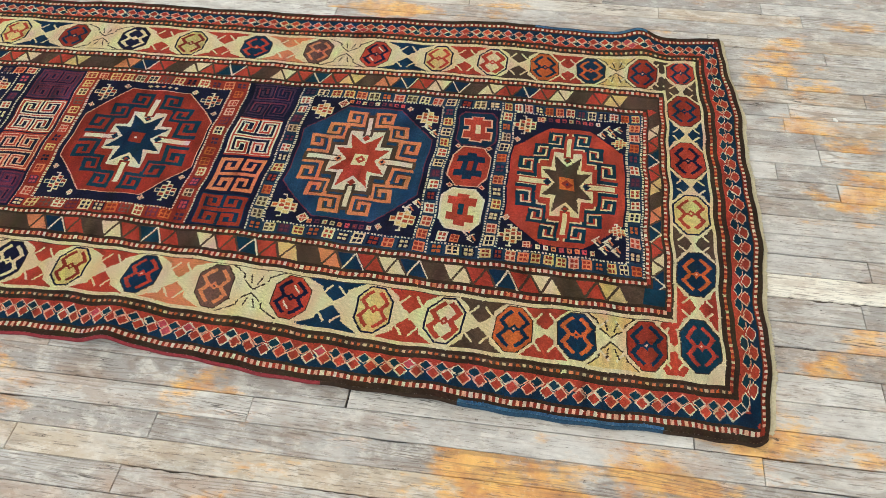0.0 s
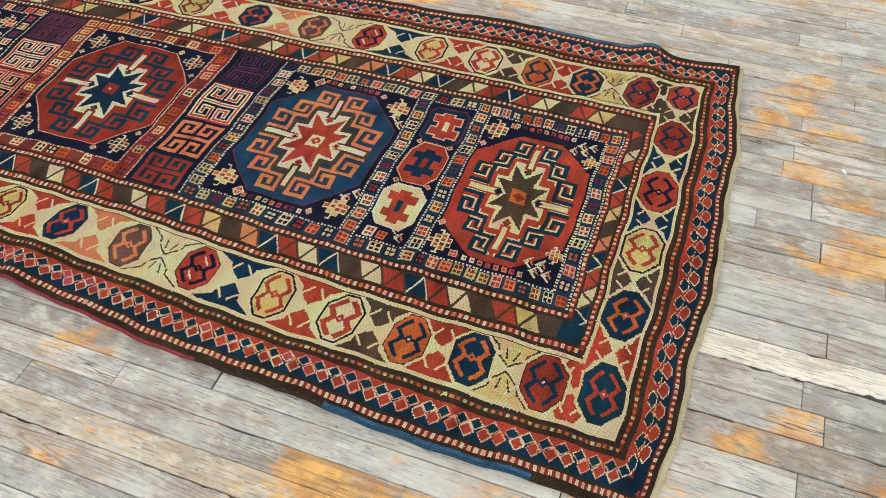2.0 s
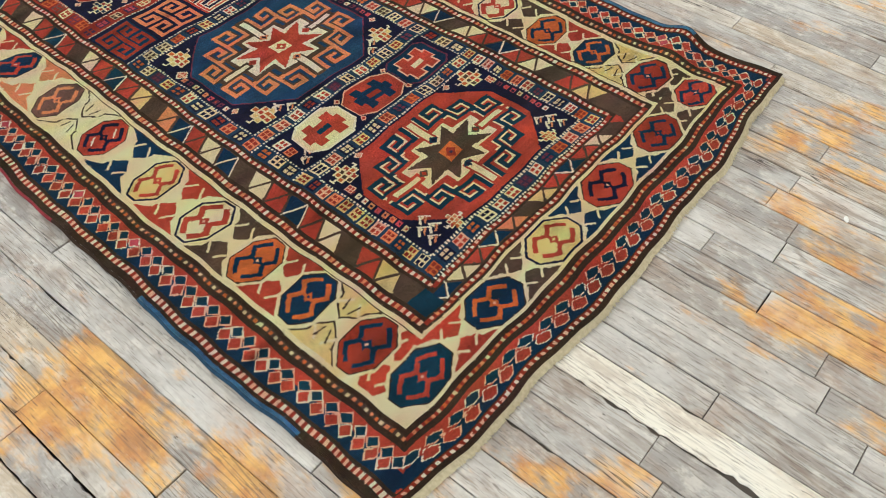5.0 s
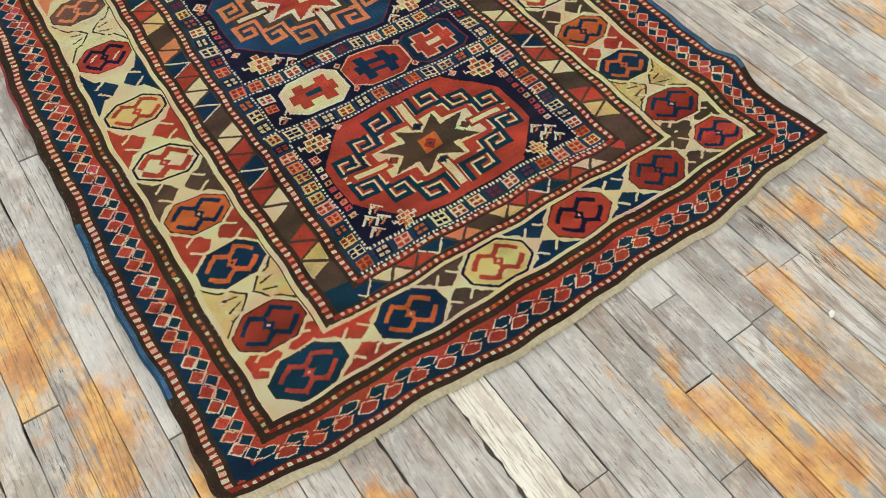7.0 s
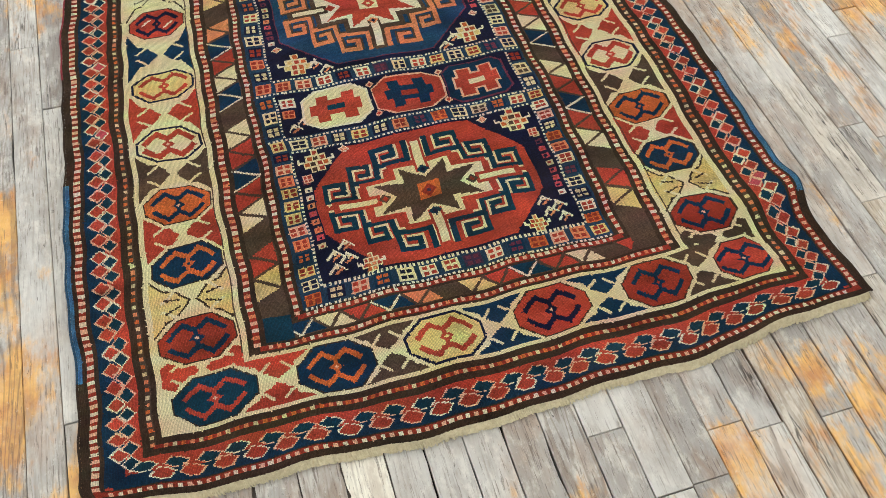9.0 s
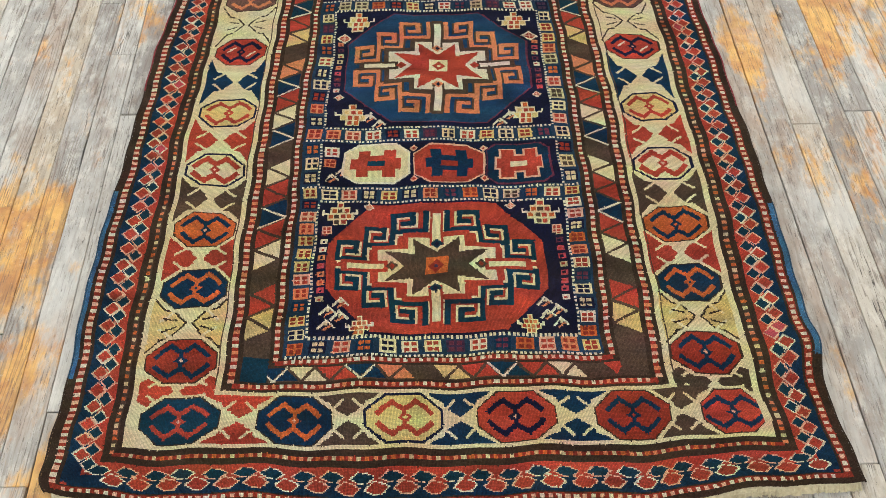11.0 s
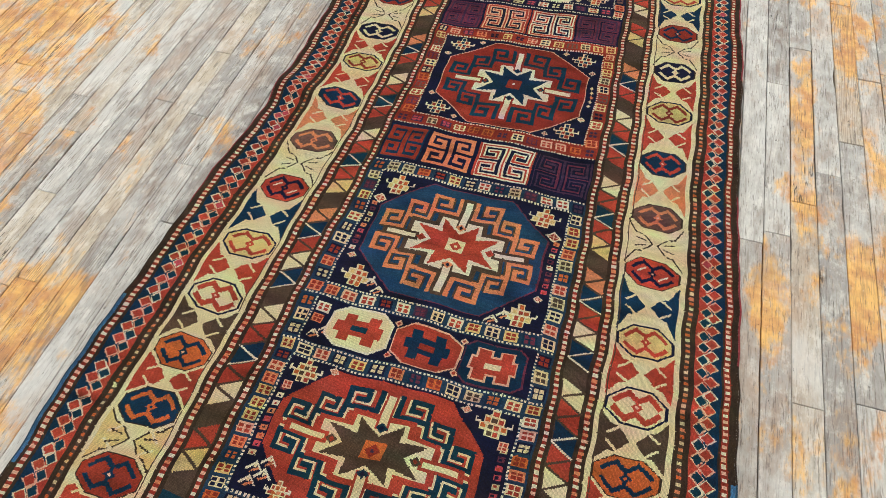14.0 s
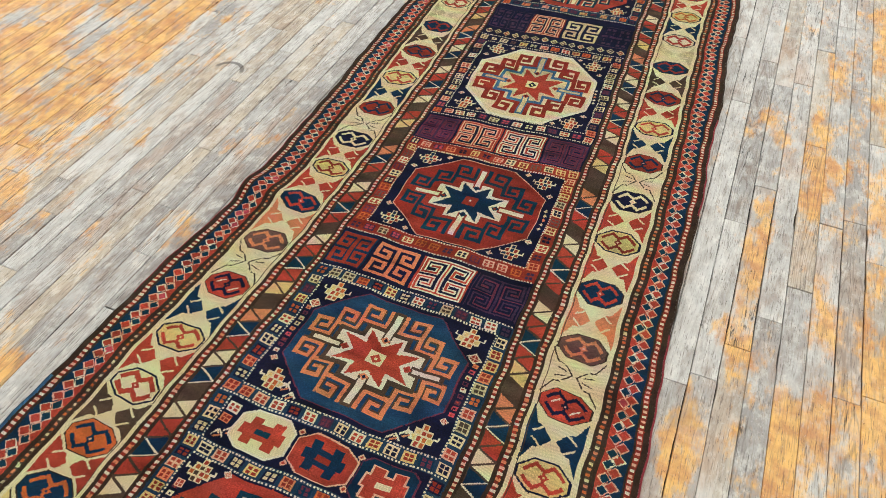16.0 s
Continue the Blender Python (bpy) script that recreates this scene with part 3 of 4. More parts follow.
# box: lower and upper edge, middle, half width and half height of the octagon, how far its corners are cut, squares round it
BOXES = [(-0.134, 0.137, (-0.010, 0.001), 0.190, 0.130, (0.41, 0.64), "blue"), (0.316, 0.650, (0.0, 0.484), 0.191, 0.154, (0.51, 0.57), "blue"),
         (0.865, 1.204, (0.001, 1.031), 0.191, 0.159, (0.58, 0.53), "red"), (1.423, 1.820, (0.0, 1.618), 0.195, 0.188, (0.56, 0.58), "dark"),
         (2.135, 2.50, (0.0, 2.31), 0.19, 0.17, (0.48, 0.58), "blue")]
rect(-0.258, 0.258, V0 + END[7], V1 - END[7], "ink")
for i, (lo, hi, (mu, mv), a, b, cuts, tone) in enumerate(BOXES):
    wide = 0.035 if i < 2 else 0.045    # of the strip of squares
    rect(-0.258, 0.258, lo - wide, hi + wide, STRIP[tone])
    for s in (1, -1):
        cells(s * 0.240, lo - wide + 0.003, hi + wide - 0.003, True, tone, 0.0255 if i == 0 else 0.033)
    cells(lo - wide / 2, -0.222, 0.222, False, tone, 0.0365)
    cells(hi + wide / 2, -0.222, 0.222, False, tone, 0.0365)
    rect(-0.222, 0.222, lo, hi, "ink")
    medallion(mu, mv, a, b, cuts, LOOKS[i], 10 + i)
    fills = (("red", "orange", "brown"), ("orange", "yellow", "red"), ("navy", "rust"), ("rust", "ink", "orange"), ("orange", "red"))[i]
    for sx in (1, -1):
        beads(lo - 0.002, hi + 0.002, sx * 0.2235, True)
        for k in range(9 if i < 2 else 5):          # a thin file of tiny marks beside the octagon
            w = mv + (k - (4 if i < 2 else 2)) * 0.0165
            if i == 2 and sx < 0:
                continue
            p = sx * 0.2085
            dye = ("white", "peach", "plum", "tan", "rose")[rng.integers(5)]
            if i < 2:
                rect(p - 0.0065, p + 0.0065, w - 0.0052, w + 0.0052, dye)
                rect(p - 0.0025, p + 0.0025, w - 0.0022, w + 0.0022, "ink" if k % 2 else "red")
            else:
                poly(diamond(p, w, 0.005, 0.006), dye)
        for sy in (1, -1):
            end = hi if sy > 0 else lo
            if i == 0 and sy < 0:
                sprig(sx * 0.194, end + 0.022, -sx), sprig(sx * 0.192, end + 0.047, -sx)
                flower(sx * 0.142, end + 0.0185, ("peach", "red", "orange"), 0.58)
                continue
            if i == 0:
                flower(sx * 0.181, end - 0.026, fills, 0.86)
                quartered(sx * 0.128, end - 0.010, 0.55, "peach"), cell(sx * 0.205, end - 0.062, 0.009, 0.009, "pink", "red")
                continue
            flower(sx * 0.171, end - sy * 0.034, fills, (0, 0.92, 0.86, 0.95, 0.9)[i])
            quartered(sx * 0.200, end - sy * 0.082, 0.92 if i == 1 and sy > 0 else 0.55, "red" if i == 1 else "plum")
            if sy < 0 and i == 1:
                sprig(sx * 0.118, end + 0.012, sx)
            elif i > 1:
                quartered(sx * 0.118, end - sy * 0.014, 0.5, "mauve")
    for end, t in ((lo, -1), (hi, 1)):
        beads(-0.222, 0.222, end + t * 0.0020), beads(-0.256, 0.256, end + t * (wide - 0.001))

# three small octagons between the first two boxes
rect(-0.258, 0.258, 0.172, 0.281, "slate"), rect(-0.222, 0.222, 0.174, 0.279, "ink")
for s in (1, -1):
    cells(s * 0.240, 0.174, 0.279, True, "blue", 0.031)
    beads(0.172, 0.281, s * 0.2235, True)
cell(-0.204, 0.255, 0.014, 0.012, "white", "red"), cell(-0.205, 0.228, 0.013, 0.011, "peach", "rust"), sprig(-0.198, 0.194, 1)
poly(octagon(-0.120, 0.229, 0.062, 0.048), "white", 200), poly(octagon(-0.120, 0.229, 0.058, 0.044), "ivory")
poly(octagon(0.017, 0.225, 0.068, 0.047), "pink", 201), poly(octagon(0.017, 0.225, 0.065, 0.044), "red")
poly(octagon(0.148, 0.225, 0.061, 0.048, 0.3), "plum", 202), poly(octagon(0.148, 0.225, 0.058, 0.045, 0.3), "navy")


def small_cross(u, v, colour, heart, edge=None, grow=1.0):
    for e, col in ((0.004, edge), (0.0, colour)):
        if col:
            rect(u - 0.046 * grow - e, u + 0.046 * grow + e, v - 0.012 - e, v + 0.012 + e, col)
            for s in (1, -1):
                rect(u + s * 0.024 * grow - 0.011 - e, u + s * 0.024 * grow + 0.011 + e, v - 0.032 - e, v + 0.032 + e, col)
            rect(u - 0.02 - e, u + 0.02 + e, v - 0.018 - e, v + 0.018 + e, col)
    rect(u - 0.016, u + 0.016, v - 0.006, v + 0.006, heart)


small_cross(-0.120, 0.229, "red", "teal")
small_cross(0.017, 0.225, "navy", "darkred")
small_cross(0.148, 0.225, "red", "ivory", "pink", 0.9)
for u in (-0.051, 0.084):
    for v in (0.189, 0.263):
        poly(diamond(u, v, 0.008, 0.008), "pink"), poly(diamond(u, v, 0.004, 0.004), "red")

# fretwork panels between the other boxes
FRET = ([(0.0, 0.88), (0.84, 0.88), (0.84, 0.16), (0.30, 0.16), (0.30, 0.54), (0.58, 0.54)],)


FRETS = []


def fret(u0, u1, v0, v1, ground, bar, inner=None, thick=0.010):
    u, v, a, b = (u0 + u1) / 2, (v0 + v1) / 2, (u1 - u0) / 2, (v1 - v0) / 2
    FRETS.append(ground)
    rect(u0, u1, v0, v1, ground, 149 + len(FRETS))
    if inner:
        rect(u - a * 0.9, u + a * 0.9, v - b * 0.9, v + b * 0.9, inner)
    for sx in (1, -1):
        for sy in (1, -1):
            line([(u + sx * a * p, v + sy * b * q) for p, q in FRET[0]], thick + (0.003 if inner else 0), bar)
    line([(u, v - b * 0.85), (u, v + b * 0.85)], thick + (0.003 if inner else 0), bar)
    if inner:
        for sx in (1, -1):
            for sy in (1, -1):
                line([(u + sx * a * p, v + sy * b * q) for p, q in FRET[0]], 0.0048, ground)
        line([(u, v - b * 0.85), (u, v + b * 0.85)], 0.0048, ground)


PANELS = [((0.696, 0.808), (-0.258, -0.158, -0.026, 0.116, 0.258), (("navy", "darkred", None), ("ink", "peach", None), ("red", "white", "ink"), ("purple", "ink", "plum"))),
          ((1.254, 1.366), (-0.256, -0.147, -0.007, 0.128, 0.256), (("purple", "plum", "ink"), ("red", "pink", "ink"), ("red", "white", "ink"), ("purple", "plum", "ink"))),
          ((1.922, 2.05), (-0.256, -0.114, 0.012, 0.149, 0.256), (("purple", "ink", None), ("rust", "pink", "ink"), ("ink", "tan", None), ("purple", "ink", None)))]
for (lo, hi), cuts, looks in PANELS:
    rect(-0.258, 0.258, lo - 0.006, hi + 0.006, "ink")
    for p, q, (ground, bar, inner) in zip(cuts, cuts[1:], looks):
        if ground == "purple" and not inner:
            fret(p + 0.003, (p + q) / 2 - 0.001, lo, hi, ground, bar, None, 0.008)
            fret((p + q) / 2 + 0.001, q - 0.003, lo, hi, ground, bar, None, 0.008)
        else:
            fret(p + 0.003, q - 0.003, lo, hi, ground, bar, inner, 0.0125 if ground == "purple" else 0.0095)
for k in range(15):                     # a row of lozenges before the third row of panels
    p, q = -0.238 + 0.034 * k, 1.893 + rng.uniform(-0.003, 0.003)
    poly(diamond(p, q, 0.014, 0.016), "tan" if k % 3 else "ivory"), poly(diamond(p, q, 0.010, 0.011), ("plum", "ink", "rust", "mauve")[k % 4])
    rect(p - 0.003, p + 0.003, q - 0.003, q + 0.003, "tan")

# selvedge colours: brown yarn, with rebound stretches in blue and madder pink
for u0, u1, v0, v1, colour in ((-0.596, -0.588, -0.20, 0.17, "steel"), (0.588, 0.596, -0.19, 0.12, "steel")):
    rect(u0, u1, v0, v1, colour)


# ---------------------------------------------------------------- the rug: how it lies
def softened(v, at, values):
    grid = np.linspace(-0.8, 3.2, 401)
    raw = np.interp(grid, at, values)
    kernel = np.hanning(21)
    pad = np.concatenate([np.full(10, raw[0]), raw, np.full(10, raw[-1])])
    return np.interp(v, grid, np.convolve(pad, kernel / kernel.sum(), "valid"))


def swell(u, v, at_u, at_v, ru, rv, high):
    return high * np.exp(-((u - at_u) / ru) ** 2 - ((v - at_v) / rv) ** 2)


def lie(u, v):
    """Where the point (u, v) of the flat chart lies on the floor."""
    c = softened(v, (-0.45, -0.2, 0.4, 0.7, 1.03, 1.35, 1.6, 1.85, 2.26, 3.0), (0.022, 0.014, 0.013, 0.0115, 0.0075, -0.006, -0.018, -0.035, -0.058, -0.10))
    s = softened(v, (-0.45, -0.2, 0.3, 0.7, 1.03, 1.8, 3.0), (1.025, 1.006, 1.004, 0.962, 0.945, 0.94, 0.935))
    rim = np.clip((np.abs(u) - 0.40) / 0.19, 0, 1) ** 2
    x = c + s * u + rim * 0.0035 * np.sin(v * 11 + np.sign(u) * 1.3)
    x = x + 0.0009 * np.sin(v * 31 + u * 9) + 0.0011 * np.sin(v * 67 - u * 21) + 0.0015 * np.sin(v * 14 + u * 25)
    x = x + 0.016 * np.clip((-0.375 - v) / 0.039, 0, 1) ** 2 * np.clip((-0.52 - u) / 0.075, 0, 1)
    y = v + u * 0.085 * np.clip((v - 0.75) / 0.5, 0, 1) + 0.10 * u * u * np.clip((-0.25 - v) / 0.17, 0, 1)
    y = y + 0.0018 * np.sin(u * 27 + v * 8) + 0.0012 * np.sin(u * 61 - v * 17)
    y = y + np.clip((-0.3 - v) / 0.1, 0, 1) * 0.004 * np.sin(u * 17)
    z = 0.0075 + 0.0008 * np.sin(u * 23 + v * 7) + 0.0008 * np.sin(v * 19 - u * 5)
    z = z + swell(u, v, 0.60, -0.17, 0.13, 0.045, 0.024) + swell(u, v, 0.60, 0.20, 0.10, 0.12, 0.008)
    z = z + swell(u, v, -0.60, 0.86, 0.15, 0.05, 0.022) + swell(u, v, -0.60, 1.55, 0.12, 0.12, 0.008) + swell(u, v, 0.40, -0.44, 0.10, 0.05, 0.010)
    z = z + swell(u, v, -0.60, 0.15, 0.10, 0.2, 0.004) + swell(u, v, -0.15, -0.44, 0.12, 0.05, 0.005)
    return x, y, z


EDGE_U = np.concatenate([U - KNOT / 2, [U[-1] + KNOT / 2]])
EDGE_V = np.concatenate([V - KNOT / 2, [V[-1] + KNOT / 2]])
gu, gv = np.meshgrid(EDGE_U, EDGE_V)
gx, gy, gz = lie(gu, gv)
gx, gy, gz = gx + rng.normal(0, 0.00022, gz.shape), gy + rng.normal(0, 0.00022, gz.shape), gz + rng.normal(0, 0.00030, gz.shape)


def softened_field(shape):
    """Four slow random fields: fading and changes of dye."""
    out = []
    for k in range(4):
        coarse = rng.normal(0, 1, (shape[0] // 9 + 2, shape[1] // 22 + 2))
        vv, uu = np.linspace(0, coarse.shape[0] - 1.001, shape[0]), np.linspace(0, coarse.shape[1] - 1.001, shape[1])
        j, i = vv.astype(int), uu.astype(int)
        fv, fu = (vv - j)[:, None], (uu - i)[None]
        top = coarse[j][:, i] * (1 - fu) + coarse[j][:, i + 1] * fu
        low = coarse[j + 1][:, i] * (1 - fu) + coarse[j + 1][:, i + 1] * fu
        out.append(top * (1 - fv) + low * fv)
    return np.array(out)


for shift in (1, -1):                   # uneven outlines: here and there a knot takes its neighbour's yarn
    stray = rng.random(chart.shape) < 0.016
    chart[stray] = np.roll(chart, shift, 1)[stray]
    stray = rng.random(chart.shape) < 0.010
    chart[stray] = np.roll(chart, shift, 0)[stray]
colours = np.array([PALETTE[k] for k in NAMES])[chart]
tone = rng.normal(1.58, 0.22, chart.shape) * (1 + 0.07 * np.sin(np.cumsum(rng.normal(0, 0.35, len(V)))))[:, None]   # knots and dye lots
tone = np.clip(tone, 0.55, 2.2)
drift = softened_field(chart.shape)
colours = colours * (tone * (1 + 0.20 * drift[0]))[..., None] * (1 + 0.08 * drift[1:4].transpose(1, 2, 0))
colours = np.clip(colours / np.maximum(1.0, colours.max(-1, keepdims=True)), 0, 1)


rug = tagged(new("runner_rug"), "antique knotted wool runner with star medallions, rippled on bare floorboards", "rug")


def pile(name, picked, label, parent=rug):
    """The knots of one part of the chart as a mesh of its own."""
    j, i = np.nonzero(picked)
    n = gx.shape[1]
    corners = np.stack([j * n + i, j * n + i + 1, (j + 1) * n + i + 1, (j + 1) * n + i], 1)
    used, index = np.unique(corners, return_inverse=True)
    me = bpy.data.meshes.new(name)
    me.from_pydata(np.stack([gx.ravel()[used], gy.ravel()[used], gz.ravel()[used]], 1).tolist(), [], index.reshape(-1, 4).tolist())
    knot = me.attributes.new("knot", "FLOAT_VECTOR", "POINT")
    knot.data.foreach_set("vector", np.stack([used % n, used // n, used * 0], 1).astype(np.float32).ravel())
    dye = me.attributes.new("dye", "FLOAT_COLOR", "FACE")
    dye.data.foreach_set("color", np.concatenate([colours[picked], np.ones((len(j), 1))], 1).astype(np.float32).ravel())
    me.polygons.foreach_set("use_smooth", np.ones(len(j), bool))
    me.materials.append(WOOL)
    ob = new(name, me)
    ob.parent = parent
    return tagged(ob, label)


zone[(zone == 1)] = 2
field = pile("field", zone == 0, "dark blue field with rows of small squares, flowers and fretwork panels")
pile("diamond_border", zone == 2, "outer border with red and dark blue diamonds, brown edge")
pile("guard_stripe", zone == 3, "dotted brown guard stripe")
main_border = pile("main_border", zone == 4, "ivory border with coloured octagons and barbed crosses")
pile("guard_stripe", zone == 5, "dotted brown guard stripe")
pile("triangle_border", zone == 6, "border of red, blue and ivory triangles")
pile("guard_stripe", zone == 7, "dotted brown guard stripe")
for i, words in enumerate(("red octagon with a brown star and blue hooks", "blue octagon with a red star and peach hooks", "red octagon with a blue star",
                           "ivory-edged octagon with a red star", "red octagon with a brown star")):
    pile("medallion", zone == 10 + i, words)


for i, words in enumerate(OCTAGONS):
    if (zone == 30 + i).any():
        pile("border_octagon", zone == 30 + i, words, main_border)
for i, ground in enumerate(FRETS):
    if (zone == 150 + i).any():
        pile("fret_panel", zone == 150 + i, "panel of angular fretwork", field)
for i, words in enumerate(("ivory octagon with a red cross", "red octagon with a blue cross", "blue octagon with a red cross")):
    pile("small_octagon", zone == 200 + i, words, field)


def rug_edge(name, along, fixed, colour_of, label):
    """The rounded edge cord of the rug, from its top down to the floor."""
    rows = [(0.0, 0.0), (0.003, -0.0005), (0.0045, -0.003), (0.004, -0.0075)]
    pts, faces, tints = [], [], []
    for k, w in enumerate(along):
        u, v = (fixed, w) if name == "selvedge" else (w, fixed)
        x, y, z = (float(c) for c in lie(np.array([u]), np.array([v])) for c in c)
        for out, down in rows:
            if name == "selvedge":
                pts.append((x + math.copysign(out, u), y, max(0.0006, z + down)))
            else:
                pts.append((x, y - out if v < 1 else y + out, max(0.0006, z + down)))
    m = len(rows)
    for k in range(len(along) - 1):
        for r in range(m - 1):
            faces.append((k * m + r, k * m + r + 1, (k + 1) * m + r + 1, (k + 1) * m + r))
            c = np.array(PALETTE[colour_of(along[k])]) * rng.uniform(0.75, 1.15)
            tints.append((*np.clip(c, 0, 1), 1))
    me = bpy.data.meshes.new(name)
    me.from_pydata(pts, [], faces)
    dye = me.attributes.new("dye", "FLOAT_COLOR", "FACE")
    dye.data.foreach_set("color", np.array(tints, np.float32).ravel())
    me.polygons.foreach_set("use_smooth", np.ones(len(faces), bool))
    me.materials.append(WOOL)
    ob = new(name, me)
    ob.parent = rug
    return tagged(ob, label)


long_way = np.arange(V0, V1, 0.004)
rug_edge("selvedge", long_way, EDGE_U[0], lambda v: "steel" if -0.2 < v < 0.17 else "rose" if 0.42 < v < 1.25 else "brown", "bound edge in brown, blue and pink yarn")
rug_edge("selvedge", long_way, EDGE_U[-1], lambda v: "steel" if -0.19 < v < 0.12 else "rose" if 0.36 < v < 0.8 or 1.18 < v < 1.62 else "brown", "bound edge in brown, blue and pink yarn")
cross_way = np.arange(EDGE_U[0], EDGE_U[-1], 0.004)
rug_edge("end_edge", cross_way, EDGE_V[-1], lambda u: "brown", "brown end of the pile")


def fringe():
    """The cream end web with short worn warp ends."""
    bm = bmesh.new()
    us = np.arange(EDGE_U[0] + 0.01, EDGE_U[-1] - 0.004, 0.0045)
    x, y, z = lie(us, np.full(len(us), V0))
    rows = []
    for k in range(len(us)):
        d = 0.0095 + 0.0015 * math.sin(k * 0.11) + rng.uniform(-0.0015, 0.0015)
        rows.append([bm.verts.new((x[k], y[k] - q * d, zz)) for q, zz in ((-0.1, z[k] - 0.0005), (0.25, z[k] - 0.0015), (0.7, max(0.004, z[k] - 0.004)), (1.0, 0.002))])
    for a, b in zip(rows, rows[1:]):
        for r in range(3):
            bm.faces.new((a[r], a[r + 1], b[r + 1], b[r]))
    part("end_web", bm, CREAM, rug, "cream woven end of the warp threads")
    bm = bmesh.new()
    for k in range(620):
        u = rng.uniform(EDGE_U[0] + 0.012, EDGE_U[-1] - 0.006)
        px, py, pz = (float(c[0]) for c in lie(np.array([u]), np.array([V0])))
        far, lean, w = rng.uniform(0.0085, 0.0120), 0.0025 + rng.uniform(-0.0015, 0.0015), rng.uniform(0.0008, 0.0016)
        ring = []
        for q, h in ((0.25, pz), (0.6, max(0.005, pz * 0.7)), (1.0, 0.0015)):
            ring.append([bm.verts.new((px + lean * q * q + a, py - far * q, h + b)) for a, b in ((-w, 0), (0, w), (w, 0))])
        for a, b in zip(ring, ring[1:]):
            bm.faces.new((a[0], b[0], b[1], a[1])), bm.faces.new((a[1], b[1], b[2], a[2]))
    tagged(part("fringe", bm, CREAM, rug, "short frayed cream fringe"), kind="stuff")


fringe()


# ---------------------------------------------------------------- the floor, plank by plank
floor = tagged(new("floor"), "old narrow oak strip floor, worn grey with remains of orange varnish", "floor", kind="structure")
bm = bmesh.new()
box(bm, X0 - 0.2, X1 + 0.2, Y0 - 0.2, Y1 + 0.2, -0.2, -0.012)
part("subfloor", bm, DUST, floor)
SLANT = -0.02                           # the strips run this much to the side for each metre along
SEAMS = [-0.612, -0.555, -0.495, -0.434, -0.374, -0.314, -0.254, -0.194]
SEAMS += [-0.194 + 0.05673 * k for k in range(1, 16)]
while SEAMS[-1] < X1 + 0.05:
    SEAMS.append(SEAMS[-1] + 0.0573)
while SEAMS[0] > X0 - 0.05:
    SEAMS.insert(0, SEAMS[0] - (0.0520 if SEAMS[0] > -1.3 else 0.0570))
# board ends that show: across, along, width of the gap
JOINTS = [(-0.705, 0.697, 0), (-0.648, 0.536, 0), (-0.600, 0.364, 5), (-0.760, 0.938, 0), (-0.546, 0.965, 0), (-0.860, 0.120, 1), (-0.714, -0.116, 4),
          (-1.04, 0.675, 1), (-0.98, 0.556, 0), (-0.92, 0.367, 0), (-0.82, 0.720, 0), (0.60, 0.692, 1), (0.69, 0.730, 0), (0.742, 0.840, 1), (0.795, 0.950, 0),
          (0.85, 1.075, 3), (0.91, 1.336, 7), (0.965, 1.376, 1), (0.616, 1.810, 2), (0.685, 1.955, 1), (0.736, 1.990, 2), (0.79, 2.23, 7),
          (0.85, 2.43, 1), (-0.155, -0.630, 1), (-0.268, -0.595, 0), (0.072, -0.608, 3), (0.018, -0.728, 0), (-0.040, -0.754, 1), (-0.09, -0.832, 1),
          (0.733, -0.621, 0), (0.395, -0.727, 0), (0.225, -0.580, 0), (0.765, -0.224, 0)]
fixed_joints = {}
for x, y, wide in JOINTS:
    fixed_joints.setdefault(int(np.searchsorted(SEAMS, x - SLANT * y)) - 1, []).append((y, wide * 0.0006))


# where varnish is left: middle across and along, reach across and along, how much
WEST_VARNISH = [(-0.80, 0.08, 0.06, 0.09, 1.3), (-0.70, 0.12, 0.035, 0.06, 1.1), (-0.76, -0.06, 0.04, 0.10, 1.1), (-0.69, -0.02, 0.03, 0.06, 0.8), (-0.64, -0.03, 0.03, 0.08, 0.6),
                (-0.67, -0.20, 0.06, 0.10, 0.8), (-0.82, -0.12, 0.04, 0.10, 0.9), (-0.95, 0.89, 0.03, 0.05, 0.9), (-0.60, 0.61, 0.03, 0.05, 0.8), (-0.66, 0.52, 0.03, 0.05, 0.7), (-0.93, 0.60, 0.03, 0.06, 0.6)]
SOUTH_VARNISH = [(0.08, -0.55, 0.03, 0.04, 1.1), (0.065, -0.73, 0.03, 0.12, 1.3), (-0.035, -0.60, 0.03, 0.10, 0.8), (-0.04, -0.83, 0.03, 0.06, 1.1), (-0.33, -0.59, 0.025, 0.05, 0.9),
                 (-0.42, -0.47, 0.03, 0.07, 1.0), (0.125, -0.72, 0.03, 0.12, 0.8), (0.48, -0.46, 0.06, 0.05, 0.9), (0.31, -0.59, 0.04, 0.09, 1.0), (0.25, -0.66, 0.03, 0.06, 1.1),
                 (0.54, -0.52, 0.05, 0.06, 0.8), (0.47, -0.64, 0.03, 0.06, 0.8), (0.16, -0.46, 0.03, 0.06, 0.5), (-0.55, -0.40, 0.08, 0.20, 0.6), (0.62, -0.62, 0.08, 0.10, 0.7)]
